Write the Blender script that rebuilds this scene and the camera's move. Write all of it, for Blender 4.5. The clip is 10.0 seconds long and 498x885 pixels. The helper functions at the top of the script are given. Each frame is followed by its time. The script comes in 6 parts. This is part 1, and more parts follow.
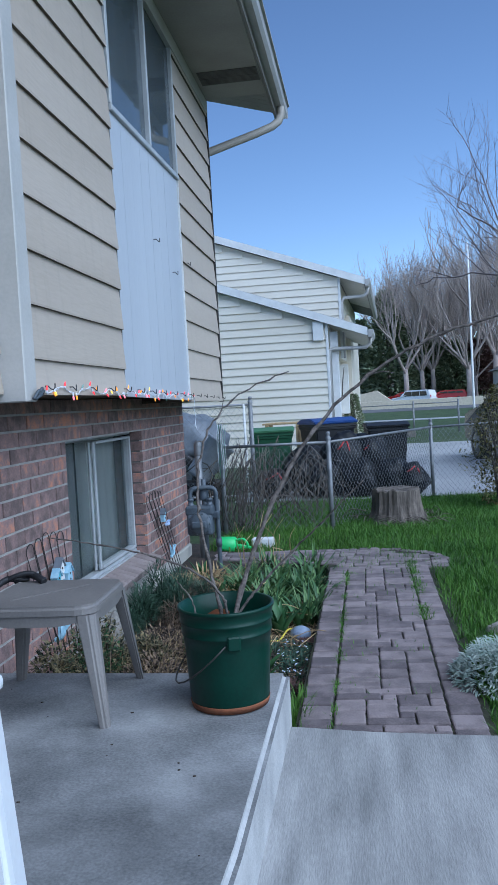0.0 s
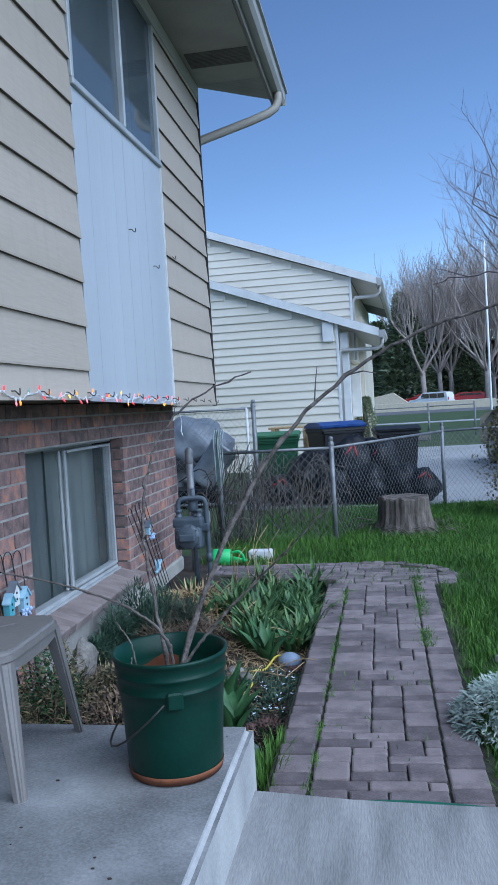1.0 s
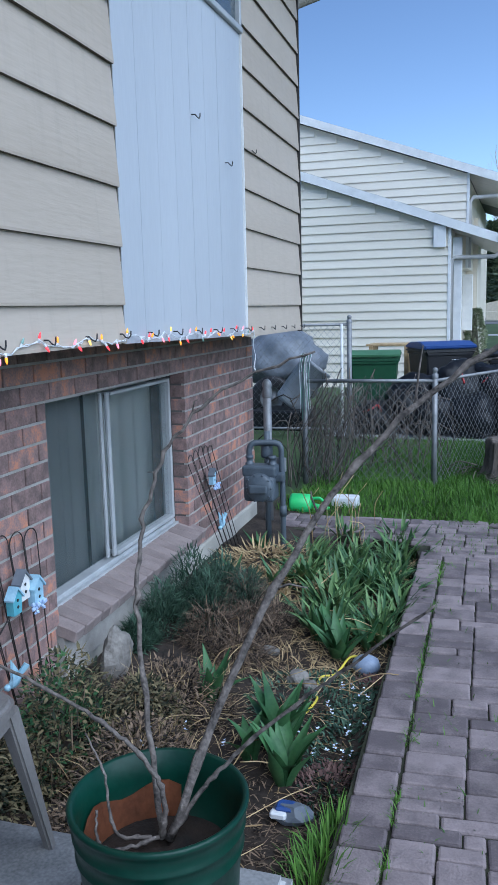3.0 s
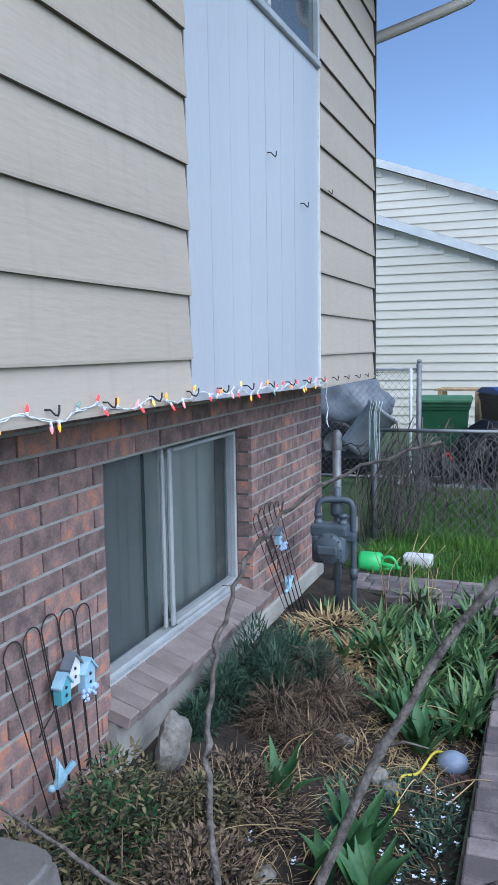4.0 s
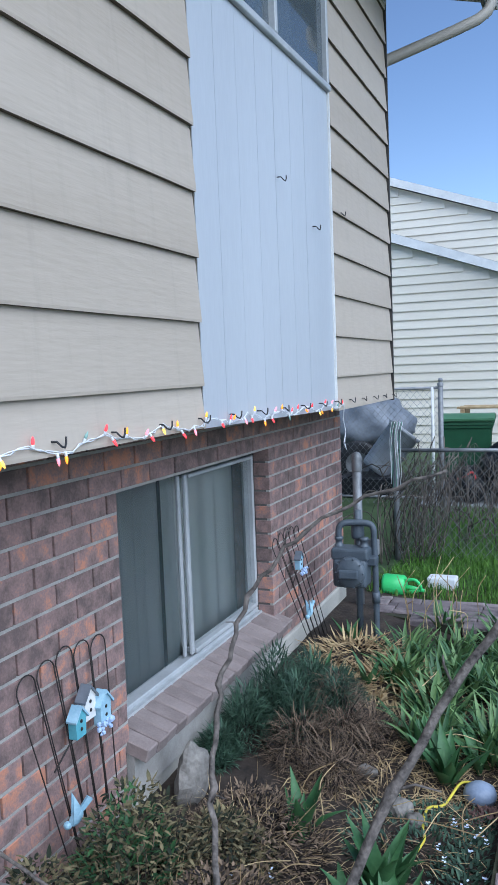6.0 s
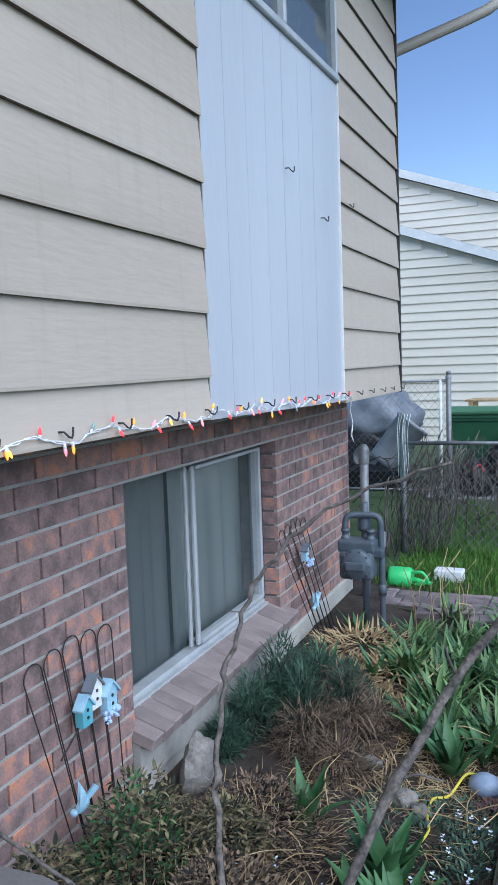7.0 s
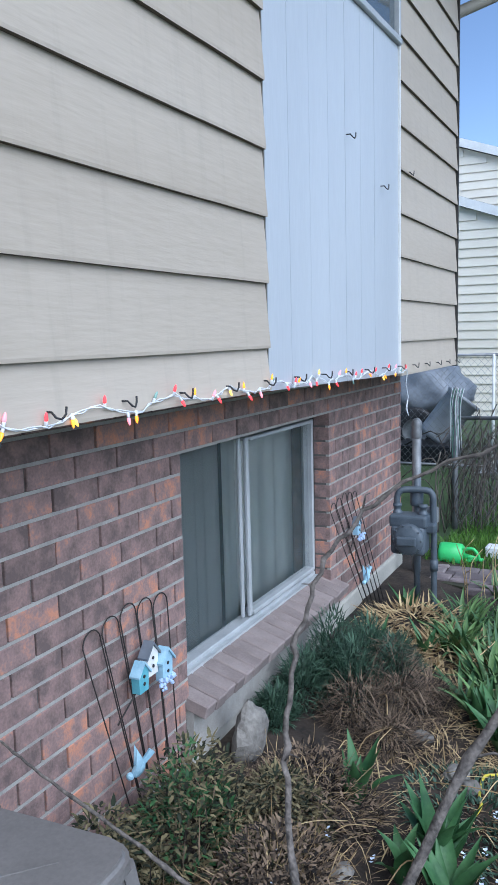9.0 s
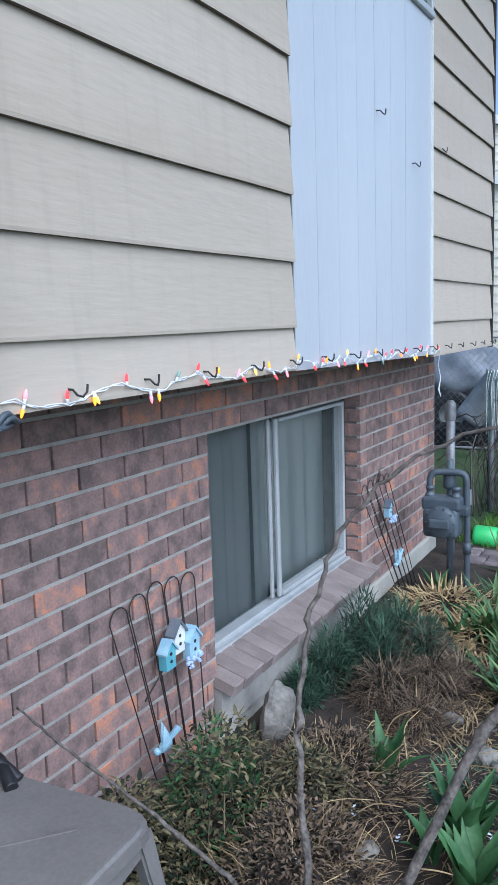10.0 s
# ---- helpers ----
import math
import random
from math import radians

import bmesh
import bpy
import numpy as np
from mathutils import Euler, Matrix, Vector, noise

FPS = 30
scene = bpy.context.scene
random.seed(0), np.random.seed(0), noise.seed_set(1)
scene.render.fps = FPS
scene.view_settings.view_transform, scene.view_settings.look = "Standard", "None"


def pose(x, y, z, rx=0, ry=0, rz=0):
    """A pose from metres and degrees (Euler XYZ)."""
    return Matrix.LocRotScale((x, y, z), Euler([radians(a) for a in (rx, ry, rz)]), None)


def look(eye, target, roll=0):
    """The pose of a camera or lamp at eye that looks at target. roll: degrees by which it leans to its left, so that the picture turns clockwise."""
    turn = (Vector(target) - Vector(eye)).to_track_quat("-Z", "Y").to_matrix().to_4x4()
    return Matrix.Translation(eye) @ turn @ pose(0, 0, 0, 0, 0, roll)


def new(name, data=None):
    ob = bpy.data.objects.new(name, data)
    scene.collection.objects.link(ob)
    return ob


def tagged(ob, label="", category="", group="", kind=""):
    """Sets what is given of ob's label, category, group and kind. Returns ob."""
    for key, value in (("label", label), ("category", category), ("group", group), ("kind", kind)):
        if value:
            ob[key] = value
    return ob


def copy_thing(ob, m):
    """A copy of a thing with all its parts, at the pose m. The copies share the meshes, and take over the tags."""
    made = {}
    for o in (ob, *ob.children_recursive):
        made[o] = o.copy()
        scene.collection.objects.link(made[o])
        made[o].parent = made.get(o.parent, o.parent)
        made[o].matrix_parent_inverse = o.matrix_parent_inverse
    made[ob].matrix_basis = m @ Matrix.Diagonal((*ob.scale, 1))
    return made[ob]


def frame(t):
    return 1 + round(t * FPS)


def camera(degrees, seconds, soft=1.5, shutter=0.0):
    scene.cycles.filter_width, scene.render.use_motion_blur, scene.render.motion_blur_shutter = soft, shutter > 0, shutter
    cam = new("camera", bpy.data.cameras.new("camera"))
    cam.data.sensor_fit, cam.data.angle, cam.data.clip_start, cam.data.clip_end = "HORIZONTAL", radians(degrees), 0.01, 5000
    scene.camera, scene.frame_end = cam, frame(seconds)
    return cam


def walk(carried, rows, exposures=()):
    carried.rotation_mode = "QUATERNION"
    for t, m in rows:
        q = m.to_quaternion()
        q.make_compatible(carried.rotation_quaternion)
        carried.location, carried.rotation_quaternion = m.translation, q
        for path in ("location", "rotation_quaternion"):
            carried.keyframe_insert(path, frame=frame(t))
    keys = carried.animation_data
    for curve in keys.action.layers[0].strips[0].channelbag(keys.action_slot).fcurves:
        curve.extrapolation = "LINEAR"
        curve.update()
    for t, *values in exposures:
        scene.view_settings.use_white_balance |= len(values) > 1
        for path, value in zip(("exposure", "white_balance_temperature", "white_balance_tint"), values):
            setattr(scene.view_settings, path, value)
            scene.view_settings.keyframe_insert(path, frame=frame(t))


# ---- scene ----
cam = camera(34.2, 10.0, 0.8, 0.0)
PATH = [
    (0, (1.277, -4.261, 1.36), (0.992, -2.284, 1.264), -3.2),
    (0.5, (1.329, -4.031, 1.337), (1.088, -2.048, 1.234), -2.7),
    (1, (1.407, -3.789, 1.36), (1.079, -1.818, 1.273), -3.4),
    (1.5, (1.332, -3.476, 1.357), (0.945, -1.518, 1.215), -5.1),
    (2, (1.344, -3.224, 1.344), (0.966, -1.272, 1.128), -3.7),
    (2.5, (1.381, -2.945, 1.513), (0.926, -1.021, 1.208), -1.3),
    (3, (1.337, -2.839, 1.555), (0.771, -0.949, 1.23), -1.4),
    (3.2, (1.273, -2.748, 1.535), (0.669, -0.865, 1.236), -1.2),
    (4.3, (1.166, -2.496, 1.635), (0.436, -0.647, 1.413), -1.1),
    (4.5, (1.172, -2.477, 1.635), (0.425, -0.634, 1.423), -1.3),
    (5, (1.187, -2.467, 1.634), (0.423, -0.628, 1.447), -1.9),
    (5.5, (1.19, -2.482, 1.631), (0.432, -0.639, 1.454), -2.2),
    (7, (1.197, -2.49, 1.627), (0.421, -0.657, 1.43), -2.0),
    (7.5, (1.193, -2.476, 1.623), (0.389, -0.657, 1.408), -1.9),
    (8, (1.175, -2.475, 1.618), (0.344, -0.67, 1.387), -1.8),
    (8.5, (1.156, -2.481, 1.619), (0.304, -0.688, 1.374), -1.6),
    (9, (1.147, -2.492, 1.623), (0.273, -0.712, 1.362), -1.5),
    (9.5, (1.155, -2.501, 1.618), (0.248, -0.74, 1.347), -1.5),
    (10, (1.181, -2.476, 1.605), (0.226, -0.744, 1.31), -1.9),
]
walk(cam, [(t, look(e, g, r)) for t, e, g, r in PATH], [(0, 0.37, 5550, 12), (2.3, 0.39, 5550, 12), (3.2, 0.55, 5800, 13), (4.5, 0.64, 5950, 14), (8.0, 0.70, 6000, 14), (10, 0.80, 6050, 14)])

# ---- light ----
world = bpy.data.worlds.new("world")
scene.world = world
world.use_nodes = True
wn = world.node_tree.nodes
sky = wn.new("ShaderNodeTexSky")
sky.sky_type = "NISHITA"
sky.sun_disc = False
sky.sun_elevation = radians(30)
sky.sun_rotation = radians(200)
sky.altitude = 1300
sky.air_density = 1.0
sky.dust_density = 0.1
sky.ozone_density = 2.5
wn["Background"].inputs[1].default_value = 0.094
world.node_tree.links.new(sky.outputs[0], wn["Background"].inputs[0])
sun_data = bpy.data.lights.new("sun", "SUN")
sun_data.energy = 3.1
sun_data.angle = radians(70)
sun_data.color = (0.86, 0.94, 1.0)
sun = new("sun", sun_data)
sun.matrix_world = look((10.5, -6.5, 11), (0, 0, 0))


# ---- materials ----
def material(name, low, high, rough=0.7, scale=6.0, fine=60.0, bump=0.2, metal=0.0, stretch=(1, 1, 1), island=0.0, each=0.0, spec=0.5, tint=None, dirt=0.0, tint_pos=0.92, streak=0.0):
    """Two-scale noise between two colours, with bump; each / island vary object by object / piece by piece."""
    m = bpy.data.materials.new(name)
    m.use_nodes = True
    n, l = m.node_tree.nodes, m.node_tree.links
    p = n["Principled BSDF"]
    tc = n.new("ShaderNodeTexCoord")
    mp = n.new("ShaderNodeMapping")
    mp.inputs["Scale"].default_value = stretch
    geo = n.new("ShaderNodeNewGeometry")
    l.new(geo.outputs["Position"], mp.inputs[0])
    if each:
        shift = n.new("ShaderNodeMath")
        shift.operation = "MULTIPLY"
        l.new(n.new("ShaderNodeObjectInfo").outputs["Random"], shift.inputs[0])
        shift.inputs[1].default_value = 37.0
        l.new(shift.outputs[0], mp.inputs["Location"])
    a = n.new("ShaderNodeTexNoise")
    a.inputs["Scale"].default_value = scale
    a.inputs["Detail"].default_value = 4
    b = n.new("ShaderNodeTexNoise")
    b.inputs["Scale"].default_value = fine
    b.inputs["Detail"].default_value = 3
    l.new(mp.outputs[0], a.inputs[0])
    l.new(mp.outputs[0], b.inputs[0])
    mix = n.new("ShaderNodeMath")
    mix.operation = "MULTIPLY_ADD"
    l.new(b.outputs[0], mix.inputs[0])
    mix.inputs[1].default_value = 0.45
    half = n.new("ShaderNodeMath")
    half.operation = "MULTIPLY_ADD"
    l.new(a.outputs[0], half.inputs[0])
    half.inputs[1].default_value = 1.1
    half.inputs[2].default_value = -0.28
    l.new(half.outputs[0], mix.inputs[2])
    fac = mix.outputs[0]
    if each or island:
        add = n.new("ShaderNodeMath")
        add.operation = "MULTIPLY_ADD"
        if each:
            src = n.new("ShaderNodeObjectInfo").outputs["Random"]
        else:
            src = geo.outputs["Random Per Island"]
        cen = n.new("ShaderNodeMath")
        cen.operation = "SUBTRACT"
        l.new(src, cen.inputs[0])
        cen.inputs[1].default_value = 0.5
        l.new(cen.outputs[0], add.inputs[0])
        add.inputs[1].default_value = each or island
        l.new(fac, add.inputs[2])
        fac = add.outputs[0]
    ramp = n.new("ShaderNodeValToRGB")
    ramp.color_ramp.elements[0].position = 0.25
    ramp.color_ramp.elements[1].position = 0.75 if tint_pos > 0.85 else 0.60
    ramp.color_ramp.elements[0].color = (*low, 1)
    ramp.color_ramp.elements[1].color = (*high, 1)
    if tint:
        e = ramp.color_ramp.elements.new(tint_pos)
        e.color = (*tint, 1)
    l.new(fac, ramp.inputs[0])
    col = ramp.outputs[0]
    if dirt:
        d = n.new("ShaderNodeTexNoise")
        d.inputs["Scale"].default_value = scale * 0.35
        d.inputs["Detail"].default_value = 6
        d.inputs["Roughness"].default_value = 0.7
        l.new(mp.outputs[0], d.inputs[0])
        dr = n.new("ShaderNodeMapRange")
        dr.inputs[1].default_value, dr.inputs[2].default_value = 0.45, 0.75
        dr.inputs[3].default_value, dr.inputs[4].default_value = 1.0, 1.0 - dirt
        l.new(d.outputs[0], dr.inputs[0])
        mul = n.new("ShaderNodeMix")
        mul.data_type, mul.blend_type = "RGBA", "MULTIPLY"
        mul.inputs[0].default_value = 1.0
        l.new(col, mul.inputs[6])
        l.new(dr.outputs[0], mul.inputs[7])
        col = mul.outputs[2]
    if streak:
        ms = n.new("ShaderNodeMapping")
        ms.inputs["Scale"].default_value = (1, 11, 0.9)
        l.new(geo.outputs["Position"], ms.inputs[0])
        d = n.new("ShaderNodeTexNoise")
        d.inputs["Scale"].default_value = 1.6
        d.inputs["Detail"].default_value = 5
        d.inputs["Roughness"].default_value = 0.65
        l.new(ms.outputs[0], d.inputs[0])
        dr = n.new("ShaderNodeMapRange")
        dr.inputs[1].default_value, dr.inputs[2].default_value = 0.52, 0.75
        dr.inputs[3].default_value, dr.inputs[4].default_value = 1.0, 1.0 - streak
        l.new(d.outputs[0], dr.inputs[0])
        mul = n.new("ShaderNodeMix")
        mul.data_type, mul.blend_type = "RGBA", "MULTIPLY"
        mul.inputs[0].default_value = 1.0
        l.new(col, mul.inputs[6])
        l.new(dr.outputs[0], mul.inputs[7])
        col = mul.outputs[2]
    l.new(col, p.inputs["Base Color"])
    p.inputs["Roughness"].default_value = rough
    p.inputs["Metallic"].default_value = metal
    p.inputs["Specular IOR Level"].default_value = spec
    if bump:
        bp = n.new("ShaderNodeBump")
        bp.inputs["Strength"].default_value = bump
        bp.inputs["Distance"].default_value = 0.01
        l.new(mix.outputs[0], bp.inputs["Height"])
        l.new(bp.outputs[0], p.inputs["Normal"])
    return m


def plain(name, colour, rough=0.5, metal=0.0, glow=0.0):
    m = material(name, [c * 0.85 for c in colour], [min(1, c * 1.12) for c in colour], rough, 8, 120, 0.05, metal)
    if glow:
        p = m.node_tree.nodes["Principled BSDF"]
        p.inputs["Emission Color"].default_value = (*colour, 1)
        p.inputs["Emission Strength"].default_value = glow
    return m


def glass(name, tint, rough=0.03, alpha=0.35):
    """A window pane: clear coat over a thin see-through sheet."""
    m = bpy.data.materials.new(name)
    m.use_nodes = True
    p = m.node_tree.nodes["Principled BSDF"]
    p.inputs["Base Color"].default_value = (*tint, 1)
    p.inputs["Roughness"].default_value = rough
    p.inputs["Alpha"].default_value = alpha
    p.inputs["IOR"].default_value = 1.6
    p.inputs["Specular IOR Level"].default_value = 0.8
    return m


M_SIDING = material("beige_siding", (0.42, 0.355, 0.285), (0.51, 0.44, 0.365), 0.6, 1.3, 55, 0.25, stretch=(1, 0.18, 1.4), each=0.18, dirt=0.10, streak=0.09)
# Dark brown: lap shadow painted on board undersides; also sheathing, soffit boards and channel.
M_LAP_SHADE_SHEATH = material("siding_edge", (0.07, 0.055, 0.04), (0.12, 0.1, 0.07), 0.8, 8, 80)
M_PANEL = material("white_panel", (0.43, 0.46, 0.50), (0.50, 0.53, 0.57), 0.45, 1.5, 90, 0.08, stretch=(1, 1, 0.15))
M_WHITE = material("white_paint", (0.66, 0.67, 0.66), (0.8, 0.8, 0.78), 0.5, 5, 80, 0.1, dirt=0.15)
M_GREY_TRIM = material("grey_trim", (0.42, 0.41, 0.38), (0.52, 0.5, 0.47), 0.5, 4, 80, 0.1)
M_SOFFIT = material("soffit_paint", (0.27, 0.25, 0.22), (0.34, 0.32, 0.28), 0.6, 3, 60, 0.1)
M_BRICK = material("brick", (0.15, 0.108, 0.10), (0.315, 0.205, 0.187), 0.9, 15, 110, 0.45, each=0.34, tint=(0.56, 0.25, 0.16), tint_pos=0.80)
M_MORTAR = material("mortar", (0.31, 0.295, 0.27), (0.43, 0.41, 0.38), 0.95, 12, 150, 0.6)
M_PAVER = material("paver", (0.125, 0.103, 0.108), (0.285, 0.235, 0.235), 0.9, 9, 130, 0.6, each=0.5, dirt=0.4)
M_CONCRETE = material("concrete", (0.22, 0.22, 0.216), (0.41, 0.405, 0.395), 0.9, 5, 90, 0.45, stretch=(2.2, 0.35, 1), dirt=0.3)
# Stained porch concrete, toned down so its colour holds the slab's shadow.
M_CONCRETE_SHADED = material("trowelled_concrete", (0.12, 0.125, 0.13), (0.38, 0.385, 0.39), 0.8, 3.2, 120, 0.4, dirt=0.55)
M_FOUND = material("foundation_concrete", (0.36, 0.35, 0.31), (0.5, 0.48, 0.43), 0.9, 3, 80, 0.4, dirt=0.2)
M_SOIL = material("soil", (0.012, 0.009, 0.007), (0.055, 0.040, 0.030), 1.0, 7, 60, 1.0)
M_LAWN = material("lawn_ground", (0.02, 0.045, 0.012), (0.06, 0.10, 0.03), 1.0, 2, 40, 1.0)
M_DRIVE = material("driveway_concrete", (0.30, 0.31, 0.32), (0.42, 0.43, 0.44), 0.9, 0.8, 60, 0.2, dirt=0.2)
M_GALV = material("galvanised_steel", (0.15, 0.16, 0.17), (0.28, 0.29, 0.30), 0.55, 12, 120, 0.2, metal=0.45)
M_NB_SIDING = material("cream_vinyl", (0.69, 0.63, 0.52), (0.79, 0.735, 0.62), 0.55, 1.0, 30, 0.05, stretch=(0.3, 1, 1.5), dirt=0.1)
M_GREEN_BUCKET = material("green_bucket", (0.001, 0.024, 0.015), (0.003, 0.042, 0.027), 0.38, 5, 80, 0.08, dirt=0.2, spec=0.3)
M_TABLE = material("taupe_plastic", (0.14, 0.13, 0.125), (0.22, 0.205, 0.195), 0.5, 3, 120, 0.12)
M_RUBBER = material("black_plastic", (0.010, 0.010, 0.012), (0.025, 0.025, 0.028), 0.5, 6, 80)

M_GREY_DARK = material("dark_metal", (0.03, 0.028, 0.026), (0.06, 0.055, 0.05), 0.5, 9, 90, 0.1, metal=0.3)
M_ALU = material("white_aluminium", (0.36, 0.38, 0.39), (0.50, 0.52, 0.53), 0.4, 6, 90, 0.05, dirt=0.15)
M_GLASS = glass("upper_glass", (0.10, 0.13, 0.15), alpha=0.55)
M_GLASS2 = glass("lower_glass", (0.16, 0.22, 0.23), alpha=0.12)
M_CURTAIN_GREY = material("grey_curtain", (0.38, 0.41, 0.41), (0.52, 0.55, 0.55), 0.9, 2, 60, 0.1)
M_CURTAIN_WHITE = material("pale_curtain", (0.74, 0.82, 0.80), (0.86, 0.90, 0.88), 0.9, 2, 60, 0.1)
M_VENT = material("vent_paint", (0.10, 0.095, 0.085), (0.15, 0.14, 0.125), 0.7, 5, 60, 0.1)
M_SHINGLE = material("grey_shingles", (0.12, 0.12, 0.125), (0.22, 0.22, 0.225), 0.95, 5, 60, 0.5)
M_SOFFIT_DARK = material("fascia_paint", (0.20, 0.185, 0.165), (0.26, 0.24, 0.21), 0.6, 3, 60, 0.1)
M_GUTTER = material("gutter_paint", (0.38, 0.37, 0.35), (0.48, 0.47, 0.45), 0.45, 4, 70, 0.1, dirt=0.2)
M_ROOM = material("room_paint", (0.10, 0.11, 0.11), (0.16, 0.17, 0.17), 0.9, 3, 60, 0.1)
M_SILL = material("sill_brick", (0.20, 0.16, 0.15), (0.30, 0.245, 0.23), 0.9, 8, 120, 0.5, each=0.3)
M_WIRE = plain("white_wire", (0.72, 0.75, 0.78), 0.45)
M_RUST = material("orange_stain", (0.16, 0.055, 0.025), (0.33, 0.115, 0.05), 0.8, 14, 90, 0.2)
M_BARK = material("twig_bark", (0.035, 0.03, 0.027), (0.21, 0.18, 0.16), 0.85, 45, 160, 0.7, tint=(0.36, 0.33, 0.30), tint_pos=0.86)
M_BARK_DARK = material("tree_bark", (0.06, 0.05, 0.045), (0.13, 0.105, 0.09), 0.95, 2, 30, 0.5)
M_BARK_TREE = material("grey_bark", (0.13, 0.105, 0.105), (0.25, 0.205, 0.20), 0.95, 3, 30, 0.3)
# Bark of the far trees, lightened to carry distance haze in its colour.
M_BARK_HAZED = material("far_bark", (0.28, 0.235, 0.215), (0.48, 0.40, 0.355), 0.95, 0.3, 3, 0.0)
M_PLASTIC = material("white_plastic", (0.66, 0.68, 0.70), (0.76, 0.78, 0.80), 0.4, 4, 80, 0.05, dirt=0.1)
M_NAVY = material("navy_cloth", (0.008, 0.012, 0.022), (0.02, 0.026, 0.045), 0.9, 9, 150, 0.4)
M_METER = material("meter_paint", (0.055, 0.072, 0.09), (0.10, 0.125, 0.15), 0.5, 8, 120, 0.2, dirt=0.3)
M_IRON = material("black_iron", (0.016, 0.014, 0.014), (0.04, 0.032, 0.028), 0.6, 20, 140, 0.2)
M_BLUE = material("pale_blue_paint", (0.25, 0.45, 0.58), (0.40, 0.62, 0.74), 0.6, 20, 120, 0.2)
M_TEAL = material("teal_paint", (0.08, 0.34, 0.42), (0.14, 0.46, 0.54), 0.6, 20, 120, 0.2)
M_LEAF = material("broad_leaf", (0.020, 0.075, 0.030), (0.065, 0.165, 0.060), 0.5, 10, 60, 0.1, island=0.6, spec=0.35)
M_IRIS_EACH = material("iris_leaf", (0.034, 0.095, 0.036), (0.135, 0.235, 0.085), 0.5, 8, 60, 0.1, each=0.8, spec=0.35)
M_JUNIPER = material("juniper_needles", (0.016, 0.044, 0.026), (0.062, 0.125, 0.078), 0.7, 12, 60, 0.1, island=0.8)
M_DRY = material("dry_stems", (0.012, 0.008, 0.006), (0.215, 0.15, 0.10), 0.9, 12, 60, 0.1, island=0.9)
M_DRY_GREEN = material("withered_leaves", (0.016, 0.024, 0.012), (0.20, 0.165, 0.085), 0.9, 12, 60, 0.1, island=1.0)
M_STRAW = material("straw", (0.26, 0.175, 0.085), (0.52, 0.39, 0.21), 0.85, 12, 60, 0.1, island=0.8)
M_GRASS = material("grass_blades", (0.035, 0.105, 0.012), (0.10, 0.22, 0.034), 0.6, 1.3, 30, 0.0, island=0.6, spec=0.3)
M_SILVER = material("silver_leaf", (0.24, 0.32, 0.28), (0.44, 0.50, 0.45), 0.8, 10, 60, 0.1, island=0.6)
M_PETAL = plain("pale_petal", (0.62, 0.70, 0.85), 0.6)
M_VINE = material("dead_vine", (0.04, 0.034, 0.03), (0.16, 0.135, 0.115), 0.9, 12, 90, 0.3, island=0.7)
M_MORTAR_SHADED = material("raked_mortar", (0.09, 0.08, 0.075), (0.15, 0.14, 0.13), 0.95, 12, 150, 0.6)
M_DISH = material("faded_blue", (0.16, 0.21, 0.30), (0.28, 0.34, 0.44), 0.5, 12, 80, 0.3)
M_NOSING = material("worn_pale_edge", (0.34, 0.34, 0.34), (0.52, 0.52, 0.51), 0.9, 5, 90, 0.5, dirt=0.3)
# A darker tone than the bed soil, for the bucket only.
M_POT = material("wet_soil", (0.006, 0.004, 0.003), (0.03, 0.018, 0.012), 0.9, 14, 80, 0.8)
M_BIN_GREY = material("grey_plastic", (0.22, 0.24, 0.27), (0.32, 0.35, 0.38), 0.5, 8, 80, 0.2, dirt=0.2)
M_PETAL2 = plain("blue_petal", (0.42, 0.55, 0.78), 0.6)
M_STONE = material("pale_stone", (0.11, 0.10, 0.09), (0.32, 0.30, 0.27), 0.9, 10, 70, 0.6, dirt=0.3)
M_YELLOW = plain("yellow_cord", (0.62, 0.52, 0.06), 0.5)
M_LIME = plain("lime_plastic", (0.05, 0.55, 0.16), 0.4)
M_STUMP = material("old_wood", (0.05, 0.042, 0.036), (0.19, 0.16, 0.135), 0.95, 6, 40, 0.8, stretch=(3, 3, 0.5))
M_BAG = material("black_bag", (0.005, 0.006, 0.008), (0.012, 0.013, 0.016), 0.45, 6, 40, 0.5, spec=0.25)
M_RED = plain("red_plastic", (0.45, 0.03, 0.035), 0.5)
M_BIN_GREEN = plain("green_bin", (0.015, 0.085, 0.038), 0.5)
M_BIN_LID = plain("green_lid", (0.06, 0.17, 0.085), 0.5)
M_BIN_BLUE = plain("blue_lid", (0.025, 0.07, 0.24), 0.45)
M_BIN_BLACK = plain("black_bin", (0.014, 0.015, 0.018), 0.5)
M_TARP = material("grey_tarp", (0.10, 0.12, 0.145), (0.20, 0.225, 0.26), 0.5, 4, 30, 0.6)
M_ASPHALT = material("asphalt", (0.10, 0.10, 0.105), (0.15, 0.15, 0.155), 0.95, 0.5, 40, 0.3)
M_CONIFER = material("conifer_needles", (0.12, 0.155, 0.085), (0.29, 0.34, 0.20), 0.9, 0.5, 8, 0.0, island=0.8)
M_BUSH = material("bush_leaf", (0.06, 0.065, 0.018), (0.20, 0.17, 0.055), 0.6, 6, 40, 0.0, island=0.9)
M_CARWHITE = plain("white_car", (0.70, 0.72, 0.75), 0.25)
M_CARRED = plain("red_car", (0.38, 0.03, 0.025), 0.25)
M_CARBLACK = plain("black_car", (0.012, 0.013, 0.016), 0.2)
M_CARGLASS = plain("car_glass", (0.02, 0.025, 0.03), 0.08)
M_TENT = plain("cream_canvas", (0.52, 0.46, 0.36), 0.8)
